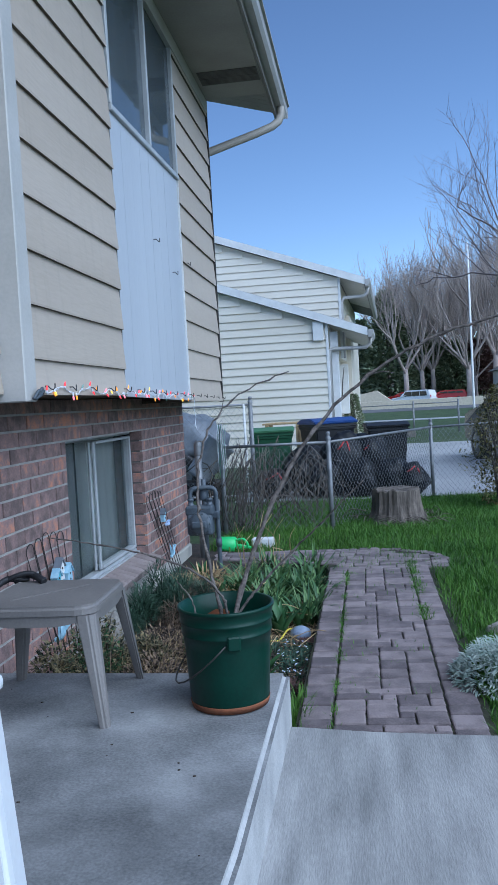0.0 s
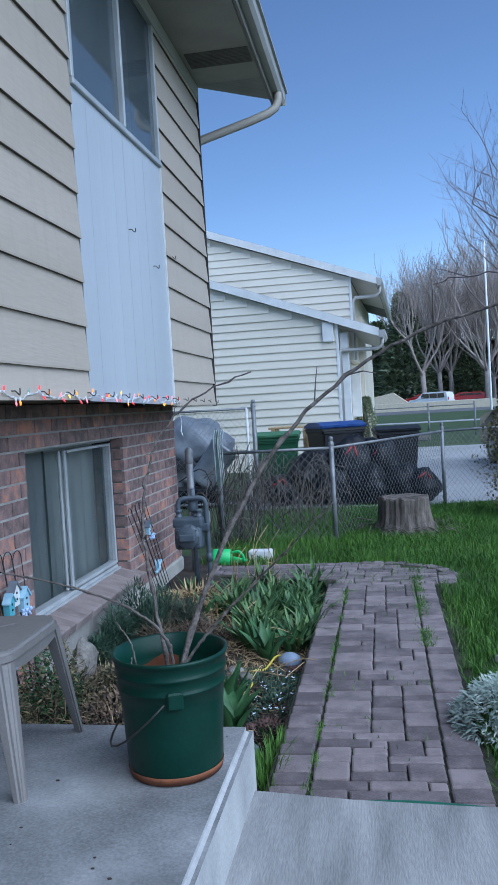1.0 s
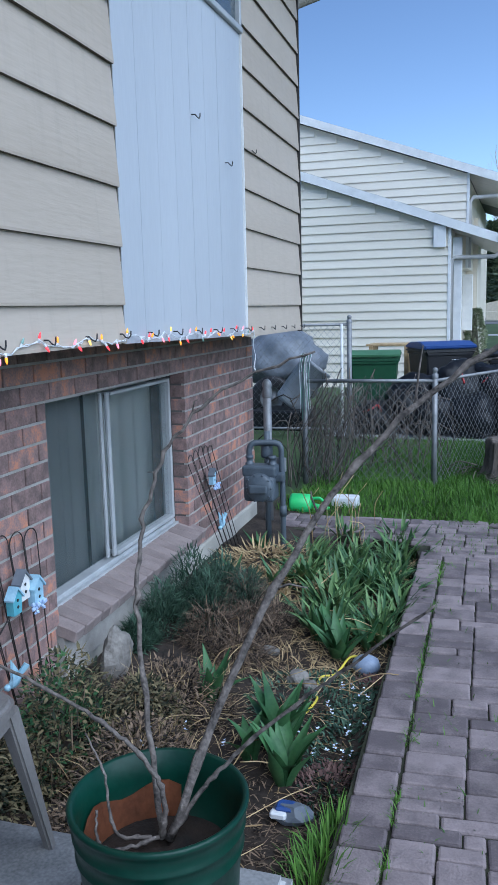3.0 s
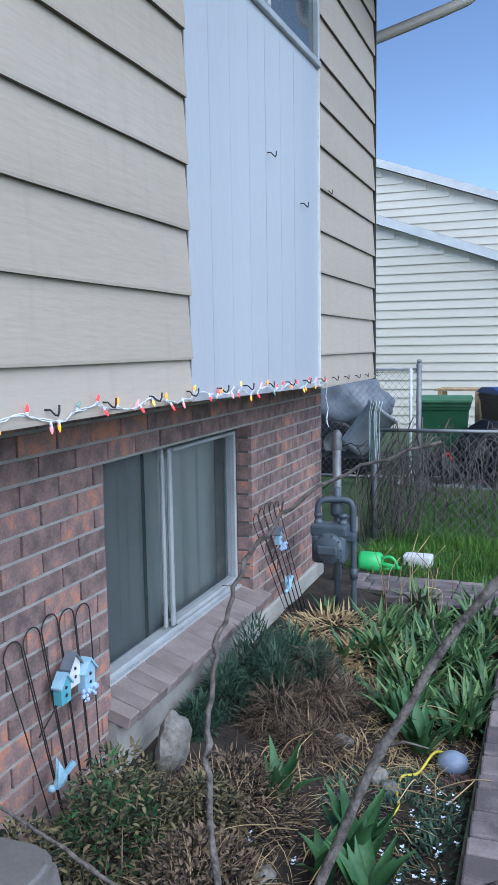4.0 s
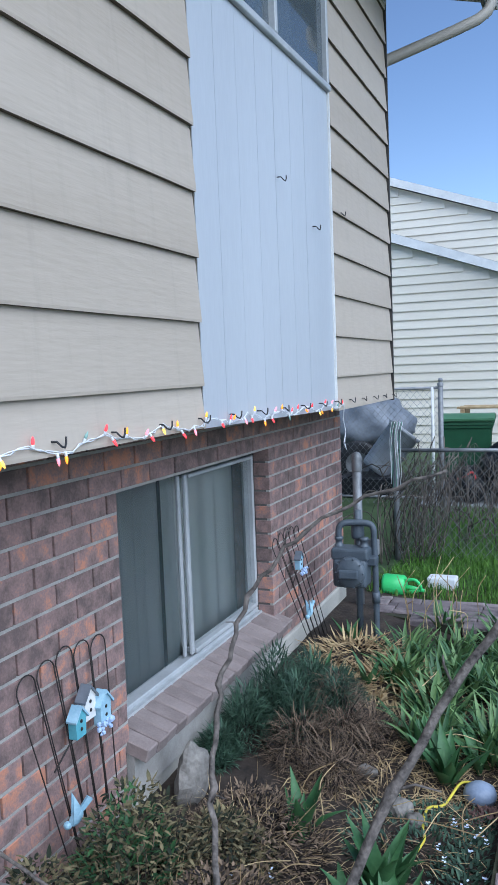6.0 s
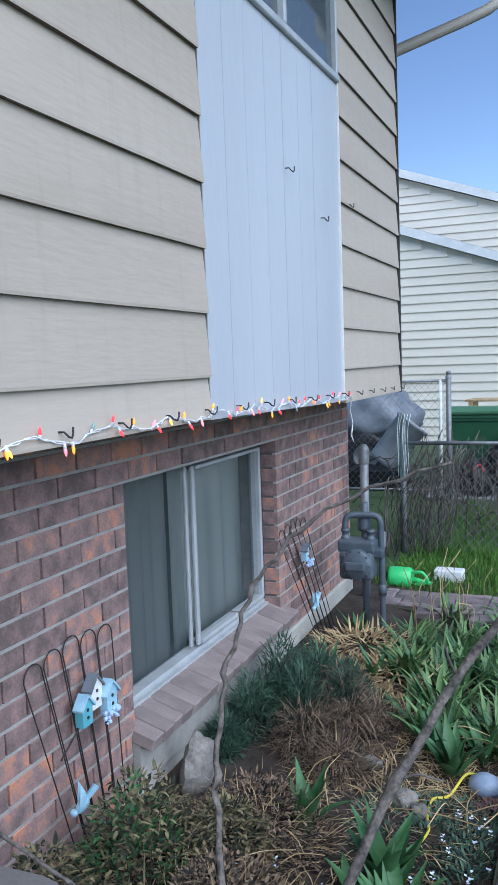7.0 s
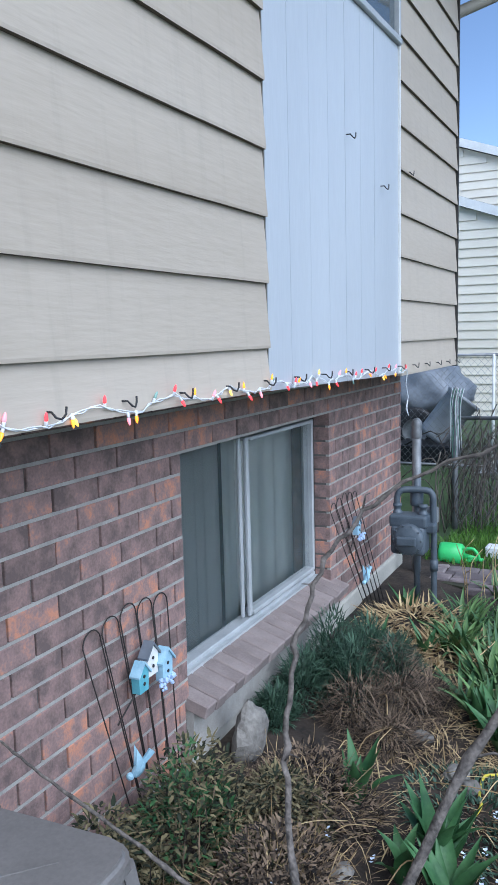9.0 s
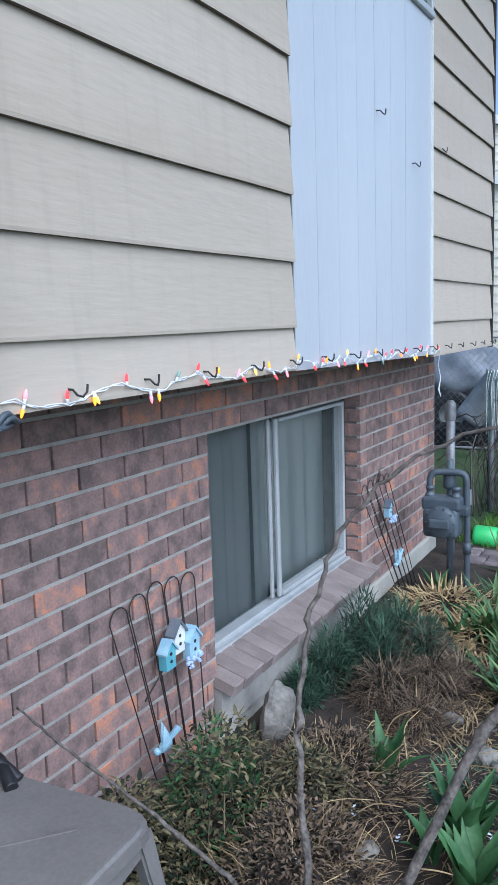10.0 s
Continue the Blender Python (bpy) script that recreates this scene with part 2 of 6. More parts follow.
M_LETTER = plain("white_print", (0.75, 0.76, 0.78), 0.6)
M_JOINT = material("mossy_sand", (0.018, 0.018, 0.012), (0.05, 0.055, 0.03), 1.0, 9, 80, 0.8)
M_TREE_RED = material("red_brown_twigs", (0.09, 0.05, 0.045), (0.17, 0.10, 0.085), 0.95, 0.5, 8, 0.0, island=0.6)

# ---- shapes ----
def box(bm, x0, x1, y0, y1, z0, z1, bevel=0.0, seg=1):
    r = bmesh.ops.create_cube(bm, size=1.0)
    vs = r["verts"]
    for v in vs:
        v.co = Vector(((x0 + x1) / 2 + v.co.x * (x1 - x0), (y0 + y1) / 2 + v.co.y * (y1 - y0), (z0 + z1) / 2 + v.co.z * (z1 - z0)))
    if bevel:
        es = list({e for v in vs for e in v.link_edges})
        bmesh.ops.bevel(bm, geom=es, offset=bevel, segments=seg, affect="EDGES", profile=0.5)
    return bm


def prism(bm, pts, axis, a, b):
    """A closed outline of 2D points drawn out along an axis: for x the points are (y, z), for y (x, z), for z (x, y)."""
    def put(p, q):
        return {"x": (q, p[0], p[1]), "y": (p[0], q, p[1]), "z": (p[0], p[1], q)}[axis]
    lo = [bm.verts.new(put(p, a)) for p in pts]
    hi = [bm.verts.new(put(p, b)) for p in pts]
    k = len(pts)
    bm.faces.new(lo)
    bm.faces.new(hi[::-1])
    for i in range(k):
        bm.faces.new((lo[i], hi[i], hi[(i + 1) % k], lo[(i + 1) % k]))
    bmesh.ops.recalc_face_normals(bm, faces=bm.faces)
    return bm


def tube(bm, pts, radii, n=8, cap=True):
    """A round bar along a line of points, with a radius or a list of radii."""
    pts = [Vector(p) for p in pts]
    if not isinstance(radii, (list, tuple)):
        radii = [radii] * len(pts)
    rings = []
    ref = None
    for i, p in enumerate(pts):
        d = (pts[min(i + 1, len(pts) - 1)] - pts[max(i - 1, 0)]).normalized()
        if ref is None:
            ref = d.cross(Vector((0, 0, 1)))
            if ref.length < 0.1:
                ref = d.cross(Vector((1, 0, 0)))
        ref = (ref - d * ref.dot(d)).normalized()
        side = d.cross(ref)
        rings.append([bm.verts.new(p + (ref * math.cos(2 * math.pi * k / n) + side * math.sin(2 * math.pi * k / n)) * radii[i]) for k in range(n)])
    for a, b in zip(rings, rings[1:]):
        for k in range(n):
            f = bm.faces.new((a[k], a[(k + 1) % n], b[(k + 1) % n], b[k]))
            f.smooth = True
    if cap:
        bm.faces.new(rings[0][::-1])
        bm.faces.new(rings[-1])
    return bm


def lathe(bm, profile, n=32, centre=(0, 0, 0)):
    """Turns (radius, height) pairs round the z axis."""
    c = Vector(centre)
    rings = []
    for r, z in profile:
        if r < 1e-5:
            rings.append([bm.verts.new(c + Vector((0, 0, z)))])
        else:
            rings.append([bm.verts.new(c + Vector((r * math.cos(2 * math.pi * k / n), r * math.sin(2 * math.pi * k / n), z))) for k in range(n)])
    for a, b in zip(rings, rings[1:]):
        for k in range(n):
            q = [a[k % len(a)], a[(k + 1) % len(a)], b[(k + 1) % len(b)], b[k % len(b)]]
            q = list(dict.fromkeys(q))
            if len(q) > 2:
                bm.faces.new(q).smooth = True
    return bm


def bez(p, n=18):
    """A smooth line through control points (Catmull-Rom)."""
    p = [Vector(q) for q in p]
    p = [2 * p[0] - p[1]] + p + [2 * p[-1] - p[-2]]
    out = []
    for i in range(1, len(p) - 2):
        for k in range(n):
            t = k / n
            a, b, c, d = p[i - 1], p[i], p[i + 1], p[i + 2]
            out.append(0.5 * ((2 * b) + (c - a) * t + (2 * a - 5 * b + 4 * c - d) * t * t + (3 * b - a - 3 * c + d) * t ** 3))
    return out + [p[-2]]


def mesh_of(name, bm, mat):
    me = bpy.data.meshes.new(name)
    bm.to_mesh(me)
    bm.free()
    for m in (mat if isinstance(mat, (list, tuple)) else [mat]):
        me.materials.append(m)
    return me


def part(name, bm, mat, parent, label=""):
    ob = new(name, mesh_of(name, bm, mat))
    ob.parent = parent
    if label:
        tagged(ob, label)
    return ob


def piece(name, me, parent, m):
    """One more object on a shared mesh."""
    ob = new(name, me)
    ob.parent = parent
    ob.matrix_basis = m
    return ob


def base(name, loc, label, category, group="", kind=""):
    ob = new(name)
    ob.location = loc
    ob.empty_display_size = 0.1
    return tagged(ob, label, category, group, kind)


def single(name, bm, mat, label, category, group="", kind="", loc=None):
    ob = new(name, mesh_of(name, bm, mat))
    if loc:
        ob.location = loc
    return tagged(ob, label, category, group, kind)


B = bmesh.new


def rnd(a, b):
    return random.uniform(a, b)


# ---- ground ----
def height(x, y):
    """The lie of the land: a sunken planting bed by the wall, level lawn, and a hillside far behind the street."""
    z = -0.035
    if y > 58:
        u = min(1, (y - 58) / 20)
        z -= 0.55 * u * u * (3 - 2 * u)
    if y > 120:
        z += (y - 120) * 0.08
    if -1.5 < y < 4.2 and x < 0.95:
        edge = min(1, max(0, (0.95 - x) / 0.12)) * min(1, max(0, (4.2 - y) / 0.8))
        z += edge * (-0.07 + 0.11 * max(0, min(1, (0.55 - x) / 0.85)))
    return z


def ground():
    xs = [-300, -150, -80, -40, -20, -10, -6, -4, -3, -2] + [-1.5 + 0.1 * i for i in range(50)] + [4, 5, 6, 8, 10, 15, 25, 40, 80, 150, 300]
    ys = [-200, -80, -30, -10, -5, -3] + [-2 + 0.1 * i for i in range(80)] + [6.5, 7, 7.5, 8, 8.5, 9.5, 11, 13, 16, 20, 26, 34, 44, 56, 70, 90, 120, 160, 220, 320, 500]
    bm = B()
    grid = [[bm.verts.new((x, y, height(x, y) + (0.018 * noise.noise((x * 4, y * 4, 1)) if -1.5 < x < 3.5 and -2 < y < 6 else 0))) for y in ys] for x in xs]
    for i in range(len(xs) - 1):
        for j in range(len(ys) - 1):
            f = bm.faces.new((grid[i][j], grid[i + 1][j], grid[i + 1][j + 1], grid[i][j + 1]))
            f.smooth = True
            if -1.5 <= xs[i] < 0.9 and -1.6 < ys[j] < 3.6:
                f.material_index = 1
    single("ground", bm, [M_LAWN, M_SOIL], "lawn and bare soil of a side yard", "ground", kind="structure")


ground()

# ---- patio slabs ----
bm = B()
prism(bm, [(-0.45, -9.0), (0.985, -9.0), (0.985, -2.4), (0.942, -1.235), (-0.45, -1.205)], "z", -0.15, 0.36)
bmesh.ops.bevel(bm, geom=[e for e in bm.edges if all(v.co.z > 0.3 for v in e.verts)], offset=0.02, segments=3, affect="EDGES")
# Side faces are paler: worn concrete, plus the face's brightness painted in.
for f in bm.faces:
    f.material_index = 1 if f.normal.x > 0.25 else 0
single("patio_upper", bm, [M_CONCRETE_SHADED, M_NOSING], "raised pale concrete porch slab with worn edges", "slab", kind="structure")
bm = B()
prism(bm, [(0.90, -9.0), (6.0, -9.0), (6.0, -1.45), (2.6, -1.36), (1.6, -1.325), (1.25, -1.30), (0.99, -1.262), (0.90, -1.25)], "z", -0.15, 0.165)
bmesh.ops.bevel(bm, geom=[e for e in bm.edges if all(v.co.z > 0.1 for v in e.verts)], offset=0.015, segments=3, affect="EDGES")
single("patio_lower", bm, M_CONCRETE, "broom-finished grey concrete walkway slab", "slab", kind="structure")

# ---- the house ----
SID_Z, SID_E = 1.581, 0.2135     # first lap line of the siding, height of a board
SID_BOT = 1.440                  # lower edge of the siding, and at the front corner
SID_BOT_R = 1.398
SID_ZR = 1.574
PAN_W = 1.600                    # width of the white panel
BR_X = -0.360                    # face of the brick
BR_H, BR_L = 0.0783, 0.2135
BR_TOP = 1.210                   # head of the lower window
HC_Y = 2.985                     # front corner of the siding
M_BOARD_SHARED = {}


def siding_run(parent, y0, y1, rows, first=SID_Z, e=SID_E, low=SID_BOT):
    """Lap boards, each one tilted out at its lower edge over the one beneath; the lowest is cut to a strip."""
    for k in range(rows):
        cut = k == 0
        z = low if cut else first + (k - 1) * e
        h = first - low if cut else e
        key = (round(y1 - y0, 3), cut)
        if key not in M_BOARD_SHARED:
            bm = B()
            n = 8
            step = (y1 - y0) / n
            prof = [(0.001, 0.0), (0.018, 0.0), (0.019, 0.009), (0.002, h + 0.014), (-0.010, h + 0.014), (-0.010, 0.0)]
            rings = []
            for i in range(n + 1):
                w = 0.0012 * noise.noise((i * 0.7, key[0] * 3, 2))
                rings.append([bm.verts.new((px + (w if px > 0 else 0), i * step, pz + w * 0.8)) for px, pz in prof])
            for q, r in zip(rings, rings[1:]):
                for j in range(6):
                    bm.faces.new((q[j], q[(j + 1) % 6], r[(j + 1) % 6], r[j]))
            bm.faces.new(rings[0])
            bm.faces.new(rings[-1][::-1])
            bmesh.ops.recalc_face_normals(bm, faces=bm.faces)
            # Undersides get the dark colour in place of the shadow below each lap.
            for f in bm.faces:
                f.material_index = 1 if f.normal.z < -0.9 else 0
            M_BOARD_SHARED[key] = mesh_of("siding_board", bm, [M_SIDING, M_LAP_SHADE_SHEATH])
        piece("siding_board", M_BOARD_SHARED[key], parent, Matrix.Translation((0.0, y0, z)))


house = base("house", (0, 0, 0), "split-level house with beige lap siding over red brick", "house", kind="structure")
ROWS = 13
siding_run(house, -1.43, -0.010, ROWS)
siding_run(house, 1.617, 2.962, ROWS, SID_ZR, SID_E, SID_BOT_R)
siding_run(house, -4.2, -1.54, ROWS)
part("upper_wall", box(B(), -6, -0.0105, 1.625, HC_Y - 0.025, SID_BOT_R + 0.02, 4.45), M_LAP_SHADE_SHEATH, house, "dark sheathing behind the boards")
part("upper_wall", box(B(), -6, -0.0105, -6.0, -0.010, SID_BOT + 0.02, 4.45), M_LAP_SHADE_SHEATH, house)
part("upper_wall", box(B(), -6, -0.03, -0.008, 1.623, SID_BOT + 0.02, 2.96), M_LAP_SHADE_SHEATH, house)
part("upper_wall", box(B(), -6, -0.9, -0.008, 1.623, 2.962, 4.45), M_LAP_SHADE_SHEATH, house)
part("frieze_board", box(B(), -0.008, 0.024, -6.0, HC_Y, 3.955, 4.062), M_GREY_TRIM, house, "narrow grey board under the soffit")
part("corner_trim", box(B(), -0.012, 0.022, 2.966, 2.984, SID_BOT_R - 0.008, 4.060), M_GREY_DARK, house, "dark narrow corner bead")
part("end_trim", box(B(), -0.009, 0.10, -1.535, -1.435, SID_BOT - 0.03, 3.953, 0.004), M_GREY_TRIM, house, "grey vertical trim board")
part("soffit_board", box(B(), BR_X + 0.004, 0.0, -6, 1.6, SID_BOT + 0.004, SID_BOT + 0.018), M_LAP_SHADE_SHEATH, house)
part("soffit_board", box(B(), BR_X + 0.004, 0.0, 1.6, HC_Y - 0.004, SID_BOT_R + 0.004, SID_BOT_R + 0.018), M_LAP_SHADE_SHEATH, house)

# white panel of tongue-and-groove planks under the upper window
NP = 8


def pan_low(y):
    return SID_BOT - 0.004 - 0.018 * y


def pan_top(y):
    return 2.962 + 0.030 * y


for k in range(NP):
    ya, yb = k * PAN_W / NP + 0.0013, (k + 1) * PAN_W / NP - 0.0013
    bm = B()
    prism(bm, [(ya, pan_low(ya)), (yb, pan_low(yb)), (yb, pan_top(yb)), (ya, pan_top(ya))], "x", -0.008, 0.006 + rnd(-0.0008, 0.0008))
    part("panel_plank", bm, M_PANEL, house)
part("panel_backing", box(B(), -0.028, -0.0085, -0.006, PAN_W + 0.005, SID_BOT, 2.963), M_GREY_TRIM, house, "grey backing in the panel grooves")
part("panel_channel", box(B(), -0.009, 0.004, -0.0095, 0.0005, SID_BOT - 0.004, 2.965), M_LAP_SHADE_SHEATH, house, "dark channel beside the panel")
part("panel_edge", box(B(), -0.01, 0.016, PAN_W + 0.001, PAN_W + 0.014, pan_low(PAN_W), pan_top(PAN_W)), M_WHITE, house, "white aluminium edge strip")

# upper window
UW1 = PAN_W + 0.012
bm = B()
prism(bm, [(0.0, pan_top(0) + 0.002), (UW1, pan_top(UW1) + 0.002), (UW1, pan_top(UW1) + 0.036), (0.0, pan_top(0) + 0.036)], "x", -0.03, 0.026)
bmesh.ops.bevel(bm, geom=bm.edges[:], offset=0.004, segments=1, affect="EDGES")
upper_window = part("upper_window", bm, M_ALU, house, "white sliding window above the panel")
for args in ((-0.03, 0.02, 0, 0.035), (-0.03, 0.02, UW1 - 0.03, UW1), (-0.03, 0.024, 0.815, 0.845), (-0.03, 0.012, 0.848, 0.875)):
    part("window_frame", box(B(), *args, pan_top(args[3]) + 0.037, 3.951, 0.004), M_ALU, upper_window)
for a, b in ((0.036, 0.814), (0.876, UW1 - 0.031)):
    pane = part("pane", box(B(), -0.012, -0.006, a, b, pan_top(a) + 0.030, 3.951), M_GLASS, upper_window)
    pane.visible_shadow = False


def curtain(parent, x, y0, y1, z0, z1, mat, amp=0.018, waves=9):
    bm = B()
    n = 60
    rows = []
    for z in (z0, z1):
        rows.append([bm.verts.new((x + amp * math.sin(i / n * waves * 6.28 + 0.6 * math.sin(i * 0.3)), y0 + (y1 - y0) * i / n, z)) for i in range(n + 1)])
    for i in range(n):
        bm.faces.new((rows[0][i], rows[0][i + 1], rows[1][i + 1], rows[1][i])).smooth = True
    bmesh.ops.solidify(bm, geom=bm.faces[:], thickness=0.003)
    return part("curtain", bm, mat, parent, "pale hanging curtain")


curtain(upper_window, -0.16, 0.02, 1.60, 2.98, 3.95, M_CURTAIN_GREY)

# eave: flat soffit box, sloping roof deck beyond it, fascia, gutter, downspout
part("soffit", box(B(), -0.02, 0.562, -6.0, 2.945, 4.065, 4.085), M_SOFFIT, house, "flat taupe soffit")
for y0 in (2.35, 2.49):
    vent = part("soffit_vent", box(B(), 0.06, 0.55, y0, y0 + 0.125, 4.057, 4.064), M_VENT, house, "dark louvred soffit vent")
    for k in range(5):
        part("louvre", box(B(), 0.07, 0.54, y0 + 0.012 + k * 0.022, y0 + 0.022 + k * 0.022, 4.053, 4.0565), M_VENT, vent)
bm = B()
SL = 0.28
EX, EZ = 0.61, 4.245                         # roof edge over the eave
prism(bm, [(-6, EZ - 0.06 + (6 + EX) * SL), (EX - 0.03, EZ - 0.06), (EX, EZ), (-6, EZ + 0.03 + (6 + EX) * SL)], "y", -6.0, 3.80)
part("roof", bm, M_SHINGLE, house, "low-pitched grey shingle roof")
for k in range(8):
    y0 = 2.955 + k * 0.105
    bm = B()
    prism(bm, [(-3, EZ - 0.076 + (3 + EX) * SL), (EX - 0.04, EZ - 0.068), (EX - 0.04, EZ - 0.057), (-3, EZ - 0.064 + (3 + EX) * SL)], "y", y0, y0 + 0.1)
    part("roof_plank", bm, M_SOFFIT, house)
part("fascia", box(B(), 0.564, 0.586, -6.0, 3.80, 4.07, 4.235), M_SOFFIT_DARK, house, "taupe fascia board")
bm = B()
prism(bm, [(EX + x, EZ + z) for x, z in ((-0.022, -0.115), (0.035, -0.115), (0.06, -0.08), (0.066, -0.015), (0.086, -0.010), (0.086, 0.005), (0.058, 0.005), (0.045, -0.08), (0.03, -0.102), (-0.01, -0.102), (-0.01, -0.01), (-0.022, -0.01))], "y", -6.0, 3.82)
gutter = part("gutter", bm, M_GUTTER, house, "pale metal eaves gutter")
part("gutter_end", box(B(), EX - 0.021, EX + 0.066, 3.821, 3.826, EZ - 0.115, EZ), M_GUTTER, gutter)

bm = B()
tube(bm, [(0.635, 3.50, 4.13), (0.635, 3.50, 4.06), (0.61, 3.47, 3.99), (0.55, 3.43, 3.935), (0.40, 3.33, 3.85), (0.0, 3.07, 3.645), (-0.07, 3.025, 3.58), (-0.08, 3.015, 3.50), (-0.08, 3.015, 3.1)], 0.038, 10)
part("downspout", bm, M_SOFFIT, house, "taupe metal downspout with elbows")

# lower storey: mortar body with the window opening, bricks over it
WY0, WY1, WZ0 = 0.010, 1.545, 0.300
BY1 = 2.968
# Set back behind the bricks; the joints' recess shade is also in its colour.
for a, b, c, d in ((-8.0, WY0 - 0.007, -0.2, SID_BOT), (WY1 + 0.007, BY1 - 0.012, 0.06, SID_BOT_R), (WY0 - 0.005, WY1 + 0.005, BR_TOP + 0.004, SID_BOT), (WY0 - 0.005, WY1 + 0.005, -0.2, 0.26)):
    part("mortar_wall", box(B(), BR_X - 0.22, BR_X - 0.010, a, b, c, d), M_MORTAR_SHADED, house)
part("mortar_wall", box(B(), -6, BR_X - 0.23, BY1 - 0.11, BY1 - 0.015, -0.2, SID_BOT_R), M_MORTAR, house, "front return wall")
# Added room shell behind the panes; its dark colour stands in for unlit depth.
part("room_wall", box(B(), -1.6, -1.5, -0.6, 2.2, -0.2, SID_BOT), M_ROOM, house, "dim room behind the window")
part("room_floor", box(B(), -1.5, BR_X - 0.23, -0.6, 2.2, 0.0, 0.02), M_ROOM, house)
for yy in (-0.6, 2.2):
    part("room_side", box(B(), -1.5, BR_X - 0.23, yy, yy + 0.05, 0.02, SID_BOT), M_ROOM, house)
part("foundation", box(B(), BR_X - 0.25, BR_X + 0.012, 0.0, BY1 + 0.004, -0.3, 0.110, 0.012, 2), M_FOUND, house, "pale concrete foundation strip")

# lower window
lower_window = part("lower_window", box(B(), BR_X - 0.155, BR_X - 0.088, WY0 + 0.002, WY1 - 0.002, WZ0 + 0.001, WZ0 + 0.034, 0.004), M_ALU, house, "white aluminium sliding basement window")
XF0, XF1 = BR_X - 0.155, BR_X - 0.088
for args, lab in (((XF0, XF1, WY0 + 0.002, WY1 - 0.002, BR_TOP - 0.026, BR_TOP - 0.002), "head"), ((XF0, XF1, WY0 + 0.002, WY0 + 0.02, WZ0 + 0.043, BR_TOP - 0.037), "jamb"), ((XF0, XF1, WY1 - 0.018, WY1 - 0.002, WZ0 + 0.043, BR_TOP - 0.037), "jamb")):
    part("window_frame", box(B(), *args, 0.004), M_ALU, lower_window)
for y0, y1, x0, x1 in ((0.688, 0.710, XF1 - 0.034, XF1 - 0.018), (0.722, 0.750, XF1 - 0.016, XF1 + 0.002), (WY1 - 0.042, WY1 - 0.019, XF0 + 0.02, XF1 + 0.006)):
    part("sash", box(B(), x0, x1, y0, y1, WZ0 + 0.044, BR_TOP - 0.038, 0.004), M_ALU, lower_window)
for z0, z1 in ((WZ0 + 0.044, WZ0 + 0.066), (BR_TOP - 0.056, BR_TOP - 0.038)):
    part("sash", box(B(), XF0 + 0.02, XF1 + 0.010, 0.751, WY1 - 0.043, z0, z1, 0.004), M_ALU, lower_window)
part("track", box(B(), XF1 + 0.001, XF1 + 0.022, WY0 + 0.004, WY1 - 0.004, WZ0 + 0.001, WZ0 + 0.016), M_ALU, lower_window)
for a, b, x in ((WY0 + 0.021, 0.687, XF0 + 0.02), (0.751, WY1 - 0.043, XF0 + 0.045)):
    pane = part("pane", box(B(), x, x + 0.005, a, b, WZ0 + 0.044, BR_TOP - 0.038), M_GLASS2, lower_window)
    pane.visible_shadow = False
curtain(lower_window, XF0 - 0.05, WY0, 0.68, 0.27, 1.2, M_CURTAIN_GREY, 0.014, 7)
curtain(lower_window, XF0 - 0.06, 0.72, WY1, 0.27, 1.2, M_CURTAIN_WHITE, 0.010, 5)

# sloping brick sill
bm = B()
box(bm, -0.080, 0.100, 0.003, 0.0783, -0.055, 0.0, 0.005)
sill_me = mesh_of("sill_brick", bm, M_SILL)
NS, SY0 = 20, -0.012
for k in range(NS):
    piece("sill_brick", sill_me, house, pose(BR_X - 0.005 + rnd(-0.004, 0.004), SY0 + k * 0.0813, 0.286, 0, 17, rnd(-0.6, 0.6)))
part("sill_mortar", prism(B(), [(BR_X - 0.075, 0.06), (BR_X + 0.022, 0.06), (BR_X + 0.022, 0.258), (BR_X - 0.075, 0.303)], "y", SY0 + 0.01, SY0 + NS * 0.0813 - 0.01), M_MORTAR, house)

# hooks screwed into panel and siding
bm = B()
tube(bm, [(0.0, 0, 0), (0.02, 0, 0.0), (0.03, 0.004, -0.012), (0.034, 0.016, -0.016), (0.034, 0.028, -0.006), (0.034, 0.030, 0.010)], 0.0028, 5)
hook_me = mesh_of("hook", bm, M_RUBBER)
for y, z in ((0.815, 2.435), (1.295, 2.30), (1.755, 2.437)):
    h = tagged(new("hook", hook_me), "small dark metal screw hook in the wall", "hook", "wall hooks")
    h.matrix_basis = pose(0.004, y, z, 0, 0, 0)
for k in range(16):
    h = tagged(new("hook", hook_me), "small dark metal screw hook in the wall", "hook", "wall hooks")
    h.matrix_basis = pose(0.010, -1.15 + k * 0.272, SID_BOT + 0.035 - 0.016 * max(0, k * 0.272 - 1.15), 0, 0, rnd(-20, 20))

# ---- string of coloured lights ----
lights = base("string_lights", (0, 0, 0), "white string of lit coloured fairy lights along the siding edge", "fairy lights")
pts = []
yy = -1.44
k = 0
while yy < 1.70:
    pts.append((0.026 + 0.004 * math.sin(k), yy, SID_BOT + 0.016 - 0.018 * max(0, yy) + 0.011 * math.sin(k * 0.55) + rnd(-0.006, 0.006)))
    yy += 0.03
    k += 1
pts += [(0.02, 1.71, 1.41), (0.012, 1.72, 1.35), (0.02, 1.735, 1.28), (0.012, 1.72, 1.22), (0.03, 1.70, 1.19)]
part("wire", tube(B(), pts, 0.0018, 5), M_WIRE, lights, "white twisted wire")
part("wire", tube(B(), [(p[0] + 0.004 * math.sin(i * 1.7), p[1] + 0.006, p[2] + 0.006 * math.cos(i * 1.7)) for i, p in enumerate(pts)], 0.0018, 5), M_WIRE, lights)
bulb_mes = []
